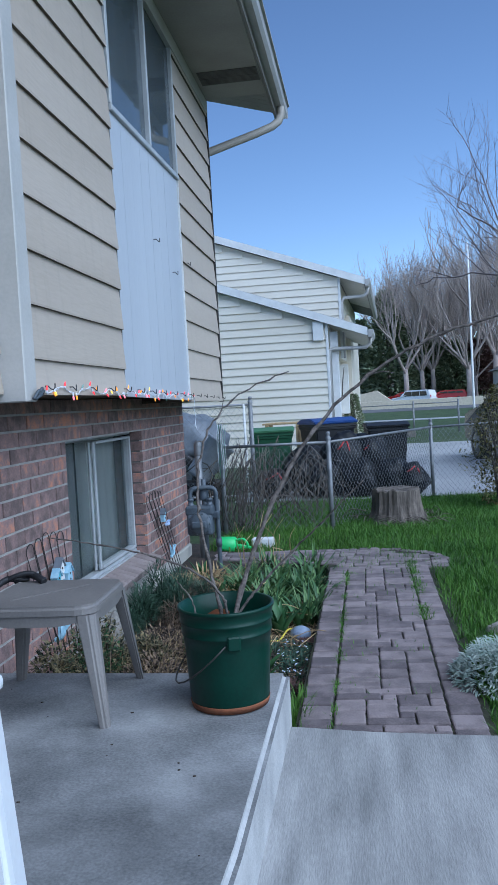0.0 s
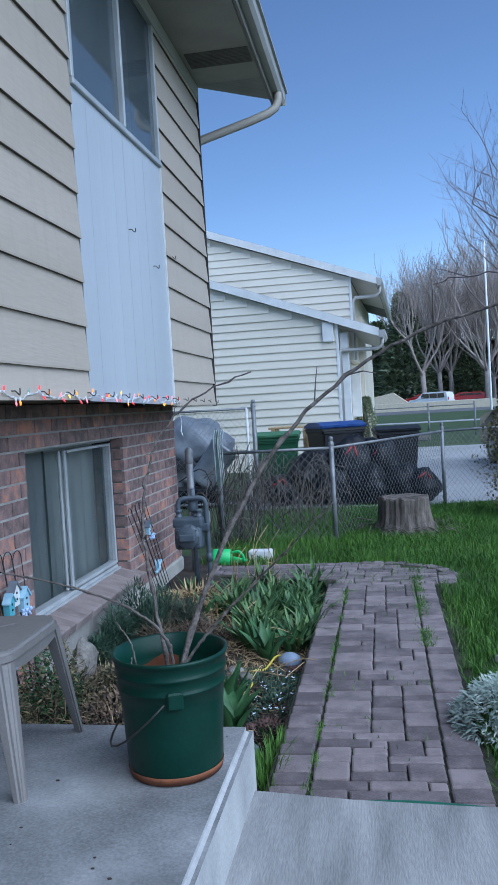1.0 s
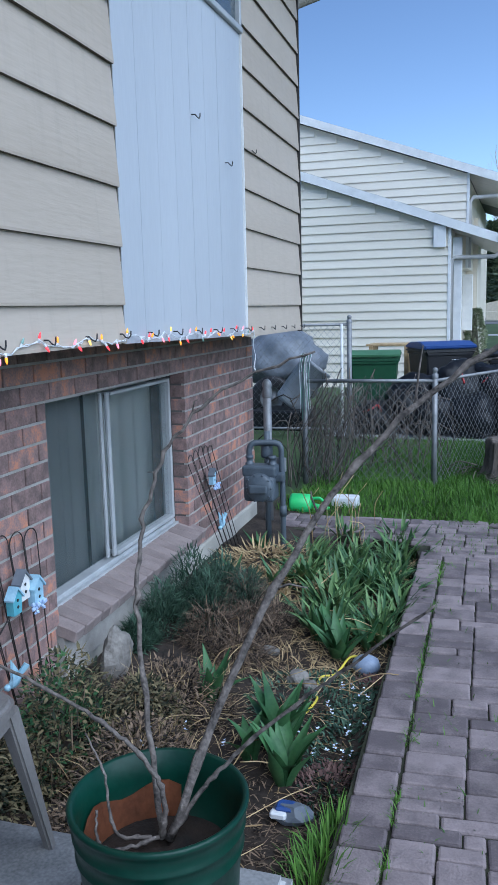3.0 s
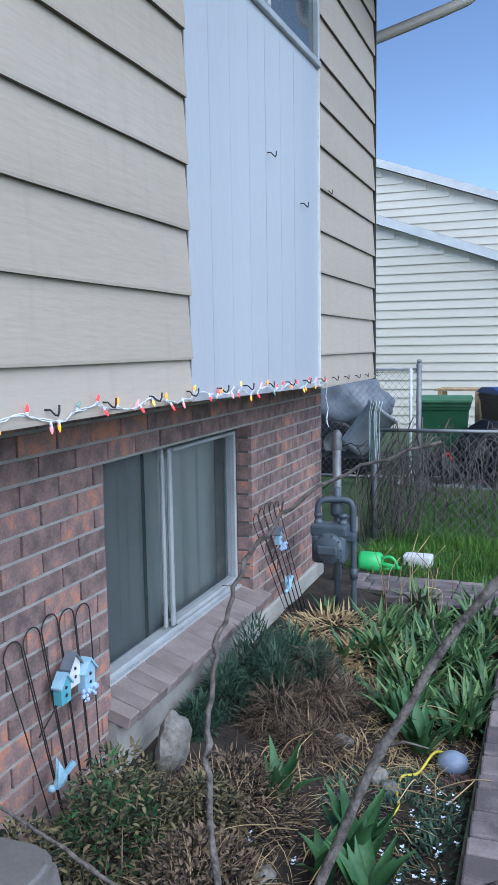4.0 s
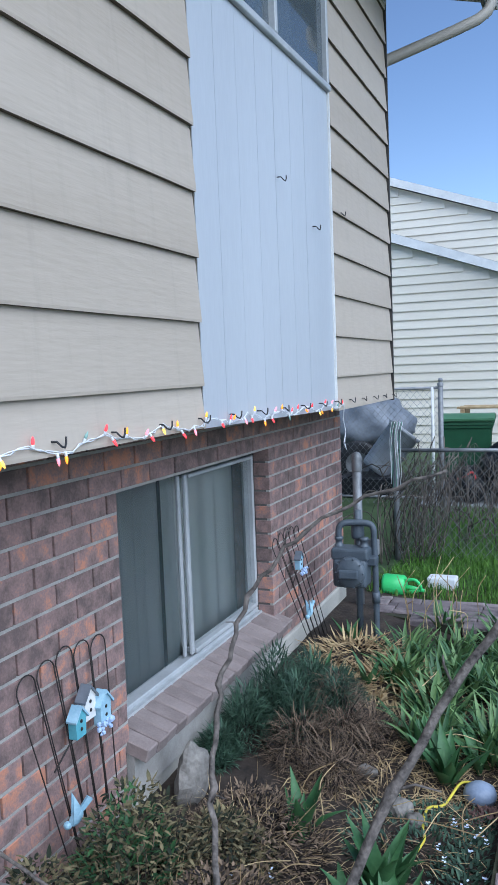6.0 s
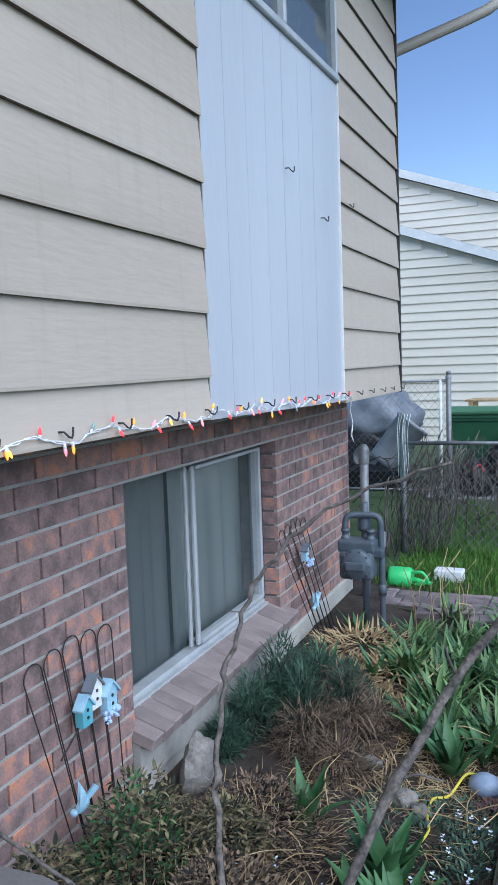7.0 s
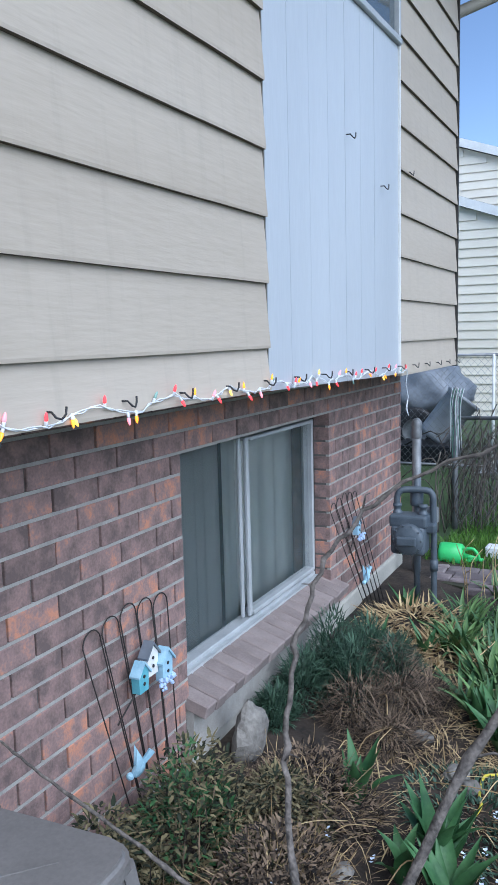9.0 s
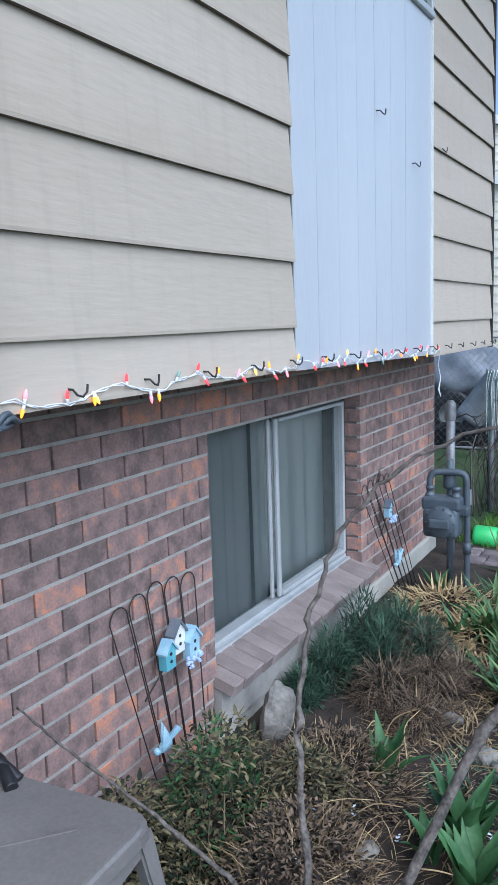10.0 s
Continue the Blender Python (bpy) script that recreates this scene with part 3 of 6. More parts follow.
for mname, colour in (("red", (0.9, 0.06, 0.07)), ("orange", (1.0, 0.32, 0.03)), ("yellow", (1.0, 0.6, 0.1)), ("pink", (0.95, 0.25, 0.3)), ("green", (0.25, 0.42, 0.38))):
    bm = B()
    lathe(bm, [(0, 0.0), (0.006, 0.001), (0.0065, 0.008), (0.0055, 0.018), (0.003, 0.026), (0, 0.030)], 8, (0, 0, 0.016))
    bulb_mes.append(mesh_of("bulb", bm, plain("bulb_" + mname, colour, 0.25, 0, 0.9 if mname != "green" else 0.05)))
sock_me = mesh_of("socket", lathe(B(), [(0, -0.004), (0.0055, -0.003), (0.006, 0.014), (0.0045, 0.017), (0, 0.017)], 8), M_WIRE)
bm = B()
for k in range(5):
    tube(bm, bez([(0.112, -1.50 + 0.012 * k, SID_BOT - 0.012 + rnd(-0.01, 0.01)), (0.122, -1.47 + 0.01 * k, SID_BOT + rnd(-0.02, 0.02)), (0.10, -1.42 + 0.008 * k, SID_BOT + 0.012 * rnd(-1, 1))], 5), 0.006, 6)
part("plug_bundle", bm, M_METER, lights, "grey-blue plug and knotted cord end")
for k in range(44):
    p = pts[min(len(pts) - 6, 2 + int(k * 2.35 + 0.9 * math.sin(k * 2.1)))]
    up = (k * 7) % 10 < 5
    m = Matrix.Translation(p) @ Euler((rnd(-0.5, 0.5) + (0 if up else 3.14), rnd(0.0, 0.5) * (1 if up else -1), 0)).to_matrix().to_4x4() @ Matrix.Scale(0.68, 4)
    b = piece("bulb", bulb_mes[(0, 1, 3, 0, 2, 1, 0, 3, 1, 4, 0)[k % 11]], lights, m)
    piece("socket", sock_me, lights, m)

# ---- things on the patio ----
BX, BY, BZ = 0.783, -1.53, 0.362


def bucket():
    ob = base("bucket", (BX, BY, BZ), "dark green plastic bucket with faded bottom, used as planter", "bucket")
    prof = [(0.0, 0.0), (0.120, 0.0), (0.128, 0.006), (0.133, 0.03), (0.143, 0.20), (0.148, 0.245), (0.152, 0.247), (0.1525, 0.252), (0.150, 0.255), (0.152, 0.285), (0.156, 0.287), (0.1565, 0.292), (0.154, 0.295), (0.157, 0.325), (0.162, 0.327), (0.163, 0.336), (0.158, 0.339), (0.151, 0.335), (0.146, 0.28), (0.135, 0.205), (0.0, 0.20)]
    part("shell", lathe(B(), prof, 48), M_GREEN_BUCKET, ob)
    bm = B()
    lathe(bm, [(0.0, 0.213), (0.05, 0.220), (0.10, 0.215), (0.138, 0.208)], 24)
    for v in bm.verts:
        v.co.z += 0.012 * noise.noise((v.co.x * 20, v.co.y * 20, 3))
    part("potting_soil", bm, M_POT, ob, "dark damp soil")
    bm = B()
    n = 14
    for i in range(n):
        a = radians(95 + i * 10)
        bm.verts.new((0.127 * math.cos(a), 0.127 * math.sin(a), 0.210))
        bm.verts.new((0.1385 * math.cos(a), 0.1385 * math.sin(a), 0.272 + 0.012 * math.sin(i)))
    bm.verts.ensure_lookup_table()
    for i in range(n - 1):
        bm.faces.new((bm.verts[2 * i], bm.verts[2 * i + 2], bm.verts[2 * i + 3], bm.verts[2 * i + 1]))
    bmesh.ops.solidify(bm, geom=bm.faces[:], thickness=0.004)
    part("inner_stain", bm, M_RUST, ob, "orange soil stain inside the rim")
    bm = B()
    lathe(bm, [(0.1285, 0.004), (0.1295, 0.002), (0.1345, 0.022), (0.1335, 0.024)], 48)
    part("worn_band", bm, M_RUST, ob, "orange worn band at the foot")
    for s in (-1, 1):
        part("handle_lug", box(B(), -0.022, 0.022, s * 0.150 - 0.012, s * 0.150 + 0.012, 0.215, 0.262, 0.005), M_GREEN_BUCKET, ob).matrix_basis = pose(0, 0, 0, 0, 0, 18)
    pts = []
    for i in range(13):
        a = math.pi * i / 12
        pts.append((-0.03 - 0.15 * math.sin(a), 0.163 * math.cos(a), 0.235 - 0.16 * math.sin(a) * 0.9))
    h = part("handle", tube(B(), pts, 0.003, 6), M_GREY_DARK, ob, "thin wire handle hanging down")
    h.matrix_basis = pose(0, 0, 0, 0, 0, 18)
    return ob


bucket()


def stem(parent, ctrl, r0, r1, label="", wob=0.004, twigs=()):
    pts = bez(ctrl, 8)
    n = len(pts)
    pts = [p + Vector((rnd(-wob, wob), rnd(-wob, wob), rnd(-wob, wob))) * (0 if i == 0 else 1) for i, p in enumerate(pts)]
    rad = [(r0 + (r1 - r0) * i / (n - 1)) * (1.35 if i % 7 == 3 else 1.0) for i in range(n)]
    bm = B()
    tube(bm, pts, rad, 8)
    for f, d, l in twigs:
        p = pts[int(f * (n - 1))]
        d = Vector(d).normalized()
        tube(bm, [p, p + d * l * 0.5 + Vector((rnd(-.01, .01), 0, 0.01)), p + d * l], [r1 * 0.9, r1 * 0.7, r1 * 0.4], 5)
    return part("branch", bm, M_BARK, parent, label)


def bucket_shrub():
    ob = base("bare_shrub", (0, 0, 0), "leafless grey shrub with long arching branches planted in the bucket", "shrub")
    stem(ob, [(0.785, -1.50, 0.59), (0.891, -1.324, 0.93), (1.051, -1.201, 1.214), (1.282, -1.142, 1.439), (1.605, -1.158, 1.589), (2.039, -1.259, 1.65), (2.604, -1.455, 1.607)], 0.0084, 0.0030, "thick grey main branch",
         twigs=((0.22, (1, 0.1, 0.1), 0.07), (0.45, (0.1, 0.2, 1), 0.12), (0.5, (1, 0, 0), 0.1), (0.66, (0.0, 0.1, 1), 0.16), (0.75, (1, 0.2, 0.5), 0.1), (0.3, (-0.3, 0, 1), 0.05)))
    stem(ob, [(0.775, -1.495, 0.59), (0.711, -1.418, 0.79), (0.664, -1.346, 0.973), (0.657, -1.286, 1.14), (0.701, -1.241, 1.284), (0.81, -1.213, 1.397), (0.995, -1.206, 1.471)], 0.0062, 0.0022,
         twigs=((0.35, (1, 0, 0.5), 0.03), (0.6, (-1, 0, 1), 0.025), (0.75, (0.4, 0.2, 1), 0.03)))
    stem(ob, [(0.79, -1.50, 0.60), (0.84, -1.452, 0.678), (0.913, -1.431, 0.758), (1.007, -1.434, 0.849), (1.122, -1.462, 0.957), (1.26, -1.511, 1.091)], 0.005, 0.002, wob=0.002)
    stem(ob, [(0.77, -1.50, 0.59), (0.778, -1.497, 0.675), (0.742, -1.499, 0.745), (0.658, -1.496, 0.806), (0.509, -1.475, 0.857), (0.275, -1.425, 0.896), (0.10, -1.37, 0.91)], 0.0055, 0.002, wob=0.002)
    stem(ob, [(0.77, -1.51, 0.60), (0.73, -1.57, 0.612), (0.70, -1.60, 0.64), (0.69, -1.585, 0.69)], 0.004, 0.002, wob=0.002)
    stem(ob, [(0.76, -1.52, 0.605), (0.70, -1.54, 0.62), (0.66, -1.50, 0.70), (0.60, -1.46, 0.76)], 0.004, 0.0015, wob=0.002)
    return ob


bucket_shrub()


def side_table():
    ob = base("side_table", (0.176, -1.525, 0.36), "weathered taupe plastic side table on the porch", "table")
    bm = B()
    pts = []
    for cx, cy, a0 in ((0.145, 0.145, 0), (-0.145, 0.145, 90), (-0.145, -0.145, 180), (0.145, -0.145, 270)):
        for k in range(5):
            a = radians(a0 + k * 22.5)
            pts.append((cx + 0.065 * math.cos(a), cy + 0.065 * math.sin(a)))
    prism(bm, pts, "z", 0.355, 0.385)
    bmesh.ops.bevel(bm, geom=[e for e in bm.edges if all(v.co.z > 0.38 for v in e.verts)], offset=0.012, segments=3, affect="EDGES")
    part("tabletop", bm, M_TABLE, ob)
    for a in (0, 90, 180, 270):
        bm = B()
        prism(bm, [(-0.15, 0.354), (-0.15, 0.33), (-0.08, 0.318), (0.08, 0.318), (0.15, 0.33), (0.15, 0.354)], "x", 0.197, 0.203)
        part("apron", bm, M_TABLE, ob).matrix_basis = pose(0, 0, 0, 0, 0, a)
    for a in (0, 90, 180, 270):
        bm = B()
        sec = lambda c, w: [(c + w, c - w * 0.6), (c + w * 1.0, c + w * 0.5), (c + w * 0.5, c + w), (c - w * 0.6, c + w), (c - w * 0.2, c - w * 0.2)]
        lo = [bm.verts.new((x, y, 0.0)) for x, y in sec(0.224, 0.021)]
        hi = [bm.verts.new((x, y, 0.353)) for x, y in sec(0.168, 0.038)]
        bm.faces.new(lo[::-1])
        bm.faces.new(hi)
        for i in range(5):
            bm.faces.new((lo[i], lo[(i + 1) % 5], hi[(i + 1) % 5], hi[i]))
        bmesh.ops.bevel(bm, geom=[e for e in bm.edges if abs(e.verts[0].co.z - e.verts[1].co.z) > 0.1], offset=0.006, segments=2, affect="EDGES")
        part("leg", bm, M_TABLE, ob).matrix_basis = pose(0, 0, 0, 0, 0, a)
    # raised mould lines on the top
    part("mould_line", box(B(), -0.15, 0.15, -0.002, 0.002, 0.3855, 0.388), M_TABLE, ob).matrix_basis = pose(0, 0, 0, 0, 0, 45)
    ob.rotation_euler = (0, 0, radians(2))
    return ob


side_table()
bm = B()
for ctrl, w in (([(0.0, -1.33, 0.752), (0.05, -1.32, 0.772), (0.10, -1.345, 0.766), (0.13, -1.36, 0.752)], 0.013), ([(-0.03, -1.36, 0.752), (0.02, -1.35, 0.775), (0.07, -1.335, 0.780), (0.12, -1.33, 0.752)], 0.010), ([(-0.03, -1.40, 0.752), (-0.01, -1.35, 0.764), (0.05, -1.31, 0.753)], 0.012)):
    tube(bm, bez(ctrl, 8), w, 8)
bm.transform(Matrix.Translation((-0.05, -0.02, -0.002)))
single("strap", bm, M_RUBBER, "crumpled black fabric strap lying on the table", "strap")


def garden_chair():
    ob = base("garden_chair", (0.575, -3.32, 0.36), "white moulded plastic garden armchair on the porch", "chair")
    part("seat", box(B(), -0.22, 0.22, -0.22, 0.22, 0.40, 0.425, 0.012, 2), M_PLASTIC, ob)
    bm = B()
    for k in range(7):
        x = -0.2 + k * 0.0667
        box(bm, x - 0.022, x + 0.022, -0.262, -0.245, 0.42, 0.80, 0.004)
    box(bm, -0.24, 0.24, -0.27, -0.24, 0.80, 0.85, 0.01, 2)
    part("backrest", bm, M_PLASTIC, ob)
    for sx in (-1, 1):
        for sy in (-1, 1):
            bm = B()
            x0, x1 = 0.235 * sx, 0.275 * sx
            y0 = 0.215 * sy
            lo = [(x1 - 0.03, y0 - 0.035), (x1 + 0.03, y0 - 0.035), (x1 + 0.03, y0 + 0.035), (x1 - 0.03, y0 + 0.035)]
            hi = [(x0 - 0.022, y0 - 0.035), (x0 + 0.022, y0 - 0.035), (x0 + 0.022, y0 + 0.035), (x0 - 0.022, y0 + 0.035)]
            vl = [bm.verts.new((x, y, 0)) for x, y in lo]
            vh = [bm.verts.new((x, y, 0.61 if sy > 0 else 0.44)) for x, y in hi]
            bm.faces.new(vl[::-1])
            bm.faces.new(vh)
            for i in range(4):
                bm.faces.new((vl[i], vl[(i + 1) % 4], vh[(i + 1) % 4], vh[i]))
            bmesh.ops.bevel(bm, geom=bm.edges[:], offset=0.012, segments=3, affect="EDGES")
            part("leg", bm, M_PLASTIC, ob)
        part("armrest", box(B(), sx * 0.235 - 0.03, sx * 0.235 + 0.03, -0.24, 0.255, 0.60, 0.625, 0.01, 3), M_PLASTIC, ob)
    ob.rotation_euler = (0, 0, radians(10))
    return ob


garden_chair()
bm = B()
for i, (a, b) in enumerate((((-0.02, -1.86), (-0.05, -2.1)), ((0.03, -1.88), (0.0, -2.12)), ((-0.07, -1.87), (-0.09, -2.1)))):
    tube(bm, bez([(a[0], a[1], 0.40), (a[0] - 0.03, a[1] - 0.06, 0.58), (b[0] - 0.05, b[1], 0.72)], 6), [0.03 + 0.004 * k for k in range(13)], 10)
single("jacket", bm, M_NAVY, "dark navy cloth draped beside the table on the porch", "jacket")

# ---- gas meter and pipe post ----
def gas_meter():
    ob = base("gas_meter", (-0.20, 2.13, -0.07), "grey-blue painted gas meter on pipes beside the brick wall", "gas meter")
    bm = B()
    box(bm, -0.115, 0.115, -0.085, 0.085, 0.415, 0.60, 0.03, 3)
    box(bm, -0.125, 0.125, -0.075, 0.075, 0.585, 0.665, 0.02, 3)
    part("body", bm, M_METER, ob)
    bm = B()
    lathe(bm, [(0, 0.03), (0.06, 0.03), (0.075, 0.02), (0.09, 0.018), (0.098, 0.0), (0.098, -0.02)], 28)
    bm.transform(pose(0.01, -0.095, 0.52, 90, 0, 0))
    drum = part("cover", bm, M_METER, ob)
    bm = B()
    box(bm, -0.055, 0.075, -0.150, -0.125, 0.488, 0.545, 0.01, 2)
    part("index_box", bm, M_METER, drum)
    for k in range(10):
        a = 2 * math.pi * k / 10
        bm = B()
        lathe(bm, [(0, 0.006), (0.006, 0.006), (0.006, 0)], 6)
        bm.transform(pose(0.01 + 0.092 * math.cos(a), -0.112, 0.52 + 0.092 * math.sin(a), 90, 0, 0))
        part("bolt", bm, M_METER, drum)
    for x, z1 in ((-0.085, 0.75), (0.085, 0.70)):
        bm = B()
        lathe(bm, [(0.0, 0.66), (0.032, 0.66), (0.032, 0.675), (0.024, 0.68), (0.024, 0.705), (0.03, 0.707), (0.03, 0.725), (0.0, 0.725)], 10, (x, 0, 0))
        part("coupling", bm, M_METER, ob)
    part("outlet_pipe", tube(B(), bez([(-0.085, 0, 0.70), (-0.085, 0, 0.77), (-0.06, 0.01, 0.805), (0.0, 0.03, 0.81), (0.10, 0.05, 0.805), (0.135, 0.05, 0.775), (0.14, 0.05, 0.70), (0.145, 0.05, 0.45), (0.145, 0.05, 0.03)], 6), 0.021, 10), M_METER, ob)
    part("inlet_pipe", tube(B(), [(0.02, 0.10, 0.0), (0.02, 0.10, 0.88)], 0.022, 10), M_METER, ob)
    bm = B()
    lathe(bm, [(0, 0), (0.04, 0), (0.045, 0.02), (0.045, 0.10), (0.03, 0.12), (0, 0.125)], 12)
    bm.transform(pose(0.02, 0.09, 0.70))
    part("regulator", bm, M_METER, ob)
    part("union", box(B(), 0.10, 0.17, -0.03, 0.05, 0.55, 0.61, 0.012, 2), M_METER, ob)
    part("valve", lathe(B(), [(0, 0), (0.028, 0), (0.028, 0.07), (0, 0.07)], 8, (0.145, 0.05, 0.30)), M_METER, ob)
    ob.scale = (0.9, 0.9, 0.95)
    part("bracket", box(B(), 0.085, 0.165, 0.06, 0.10, 0.60, 0.70, 0.006), M_GALV, ob, "bare metal bracket")
    return ob


gas_meter()
ob = base("bollard", (-0.36, 2.80, -0.1), "galvanised steel pipe post with round cap by the house corner", "post")
part("pole", tube(B(), [(0, 0, 0), (0, 0, 1.06)], 0.030, 14), M_GALV, ob)
bm = B()
lathe(bm, [(0, 1.155), (0.018, 1.15), (0.032, 1.13), (0.036, 1.11), (0.03, 1.085), (0.034, 1.075), (0.036, 1.03), (0.032, 1.02)], 16)
part("cap", bm, M_GALV, ob, "round cast cap")


# ---- wall trellises with small birdhouses ----
def trellis(y_top, d_top, y_bot, d_bot, h, birds):
    ob = base("trellis", (-0.30, 0, 0), "black iron wire garden trellis with blue birdhouses, leaning on brick", "trellis", "wall trellises")
    for k in range(5):
        c = y_top + (k + 0.5) * d_top
        half = d_top * 0.46
        foot = [y_bot + (k + q) * d_bot for q in (0.05, 0.95)]
        top = h - 0.012 * abs(k - 2)
        arch = [(-0.05, c - half * math.cos(a), top - 0.045 + 0.045 * math.sin(a)) for a in [math.pi * i / 10 for i in range(11)]]
        part("bar", tube(B(), [(0.05, foot[0], 0.0)] + arch + [(0.05, foot[1], 0.0)], 0.0024, 6), M_IRON, ob)
    ym = lambda u, z: (y_bot + u * d_bot * 5) + ((y_top + u * d_top * 5) - (y_bot + u * d_bot * 5)) * z / h
    part("cross_bar", tube(B(), [(-0.005, ym(0.12, 0.42), 0.42), (-0.015, ym(0.62, 0.52), 0.52)], 0.003, 5), M_IRON, ob)
    for k, (y, z, mat, s) in enumerate(birds):
        bm = B()
        prism(bm, [(-0.03 * s, -0.045 * s), (0.03 * s, -0.045 * s), (0.034 * s, 0.03 * s), (0, 0.068 * s), (-0.034 * s, 0.03 * s)], "x", -0.012, 0.018)
        bh = part("birdhouse", bm, mat, ob, "small painted birdhouse plaque")
        bh.location = (-0.01 + 0.008 * k, y, z)
        for sgn in (-1, 1):
            bm = B()
            prism(bm, [(0, 0.068 * s), (0, 0.078 * s), (sgn * 0.044 * s, 0.028 * s), (sgn * 0.042 * s, 0.020 * s)], "x", -0.014, 0.026)
            part("birdhouse_roof", bm, M_BLUE if k else M_TARP, bh)
        for dz in (0.018, -0.012):
            bm = B()
            lathe(bm, [(0, 0.002), (0.006, 0.002), (0.006, 0)], 10)
            bm.transform(pose(0.019, 0, dz * s, 0, 90, 0))
            part("entrance_hole", bm, M_RUBBER, bh)
    bm = B()
    for k in range(26):
        c = Vector((0.02 + rnd(0, 0.015), birds[-1][0] + rnd(-0.05, 0.035), birds[-1][1] - 0.045 + rnd(-0.02, 0.015)))
        r = bmesh.ops.create_icosphere(bm, subdivisions=1, radius=rnd(0.005, 0.010))
        for v in r["verts"]:
            v.co += c
    tagged(part("flower_cluster", bm, M_PETAL2, ob, "cluster of pale blue metal flowers"), kind="stuff")
    return ob


trellis(-0.622, 0.098, -0.500, 0.051, 0.765, [(-0.330, 0.555, M_WHITE, 0.95), (-0.398, 0.520, M_TEAL, 0.85), (-0.265, 0.515, M_BLUE, 0.95)])
trellis(1.53, 0.090, 1.86, 0.062, 0.735, [(1.835, 0.52, M_BLUE, 0.85)])


def garden_bird(loc, rot):
    bm = B()
    bmesh.ops.create_uvsphere(bm, u_segments=12, v_segments=8, radius=1)
    bm.transform(Matrix.Diagonal((0.016, 0.030, 0.018, 1)))
    r = bmesh.ops.create_uvsphere(bm, u_segments=10, v_segments=6, radius=0.013)
    for v in r["verts"]:
        v.co += Vector((0, -0.032, 0.010))
    for s in (-1, 1):
        prism(bm, [(-0.02, 0.0), (0.035, 0.010), (0.055, 0.055), (0.02, 0.03)], "x", s * 0.012, s * 0.016)
    prism(bm, [(0.02, -0.006), (0.07, -0.012), (0.07, 0.008), (0.02, 0.008)], "x", -0.006, 0.006)
    ob = single("garden_ornament", bm, M_BLUE, "pale blue metal ornament on the trellis foot", "ornament")
    ob.matrix_basis = pose(*loc, *rot)


garden_bird((-0.25, -0.500, 0.275), (50, 0, -40))
garden_bird((-0.24, 1.81, 0.24), (60, 0, -20))


# ---- planting bed ----
def leaf(vs, fs, p, yaw, length, width, tilt, bend, seg=5, fold=0.25):
    """A strap leaf with a folded midrib, rising at tilt and bending over."""
    d = Vector((math.cos(yaw), math.sin(yaw), 0))
    side = Vector((-math.sin(yaw), math.cos(yaw), 0))
    q = Vector(p)
    a = tilt
    i0 = len(vs)
    for k in range(seg + 1):
        u = k / seg
        w = width * (0.55 + 0.9 * u if u < 0.45 else 0.955 * (1 - u) / 0.55 + 0.02) * 0.5
        up = d * -math.sin(a) + Vector((0, 0, 1)) * math.cos(a)
        vs += [q - side * w + up * w * fold, q.copy(), q + side * w + up * w * fold]
        q = q + (d * math.cos(a) + Vector((0, 0, 1)) * math.sin(a)) * (length / seg)
        a -= bend / seg
    for k in range(seg):
        b = i0 + 3 * k
        fs += [(b, b + 1, b + 4, b + 3), (b + 1, b + 2, b + 5, b + 4)]


def raw(name, vs, fs, mat, smooth=True):
    me = bpy.data.meshes.new(name)
    me.from_pydata([tuple(v) for v in vs], [], fs)
    me.materials.append(mat)
    if smooth:
        me.polygons.foreach_set("use_smooth", [True] * len(me.polygons))
    return me


def soil(x, y):
    return height(x, y)


def tulip(x, y, n, length, width):
    ob = base("tulip_plant", (x, y, soil(x, y)), "clump of broad fresh green tulip leaves in soil", "plant", "tulips in the bed")
    for k in range(n):
        a = 6.283 * k / n + rnd(-0.4, 0.4)
        r = rnd(0, 0.04)
        vs, fs = [], []
        leaf(vs, fs, (r * math.cos(a), r * math.sin(a), -0.01), a + rnd(-0.5, 0.5), length * rnd(0.65, 1.1), width * rnd(0.75, 1.15), 1.38 + rnd(-0.4, 0.12), rnd(0.0, 1.0), 8, 0.5)
        o = new("leaf", raw("leaf", vs, fs, M_LEAF))
        o.parent = ob


for x, y, n, l, w in ((0.19, 0.20, 11, 0.22, 0.055), (0.54, -0.02, 16, 0.31, 0.070), (0.62, -0.22, 14, 0.26, 0.062), (0.46, -0.12, 6, 0.22, 0.055), (0.60, 0.80, 13, 0.28, 0.066), (0.46, 0.95, 10, 0.24, 0.05), (0.70, 0.95, 8, 0.24, 0.05), (-0.16, 1.45, 6, 0.2, 0.04), (0.05, 1.55, 6, 0.2, 0.04), (-0.2, 2.1, 5, 0.2, 0.04)):
    tulip(x, y, n, l, w)
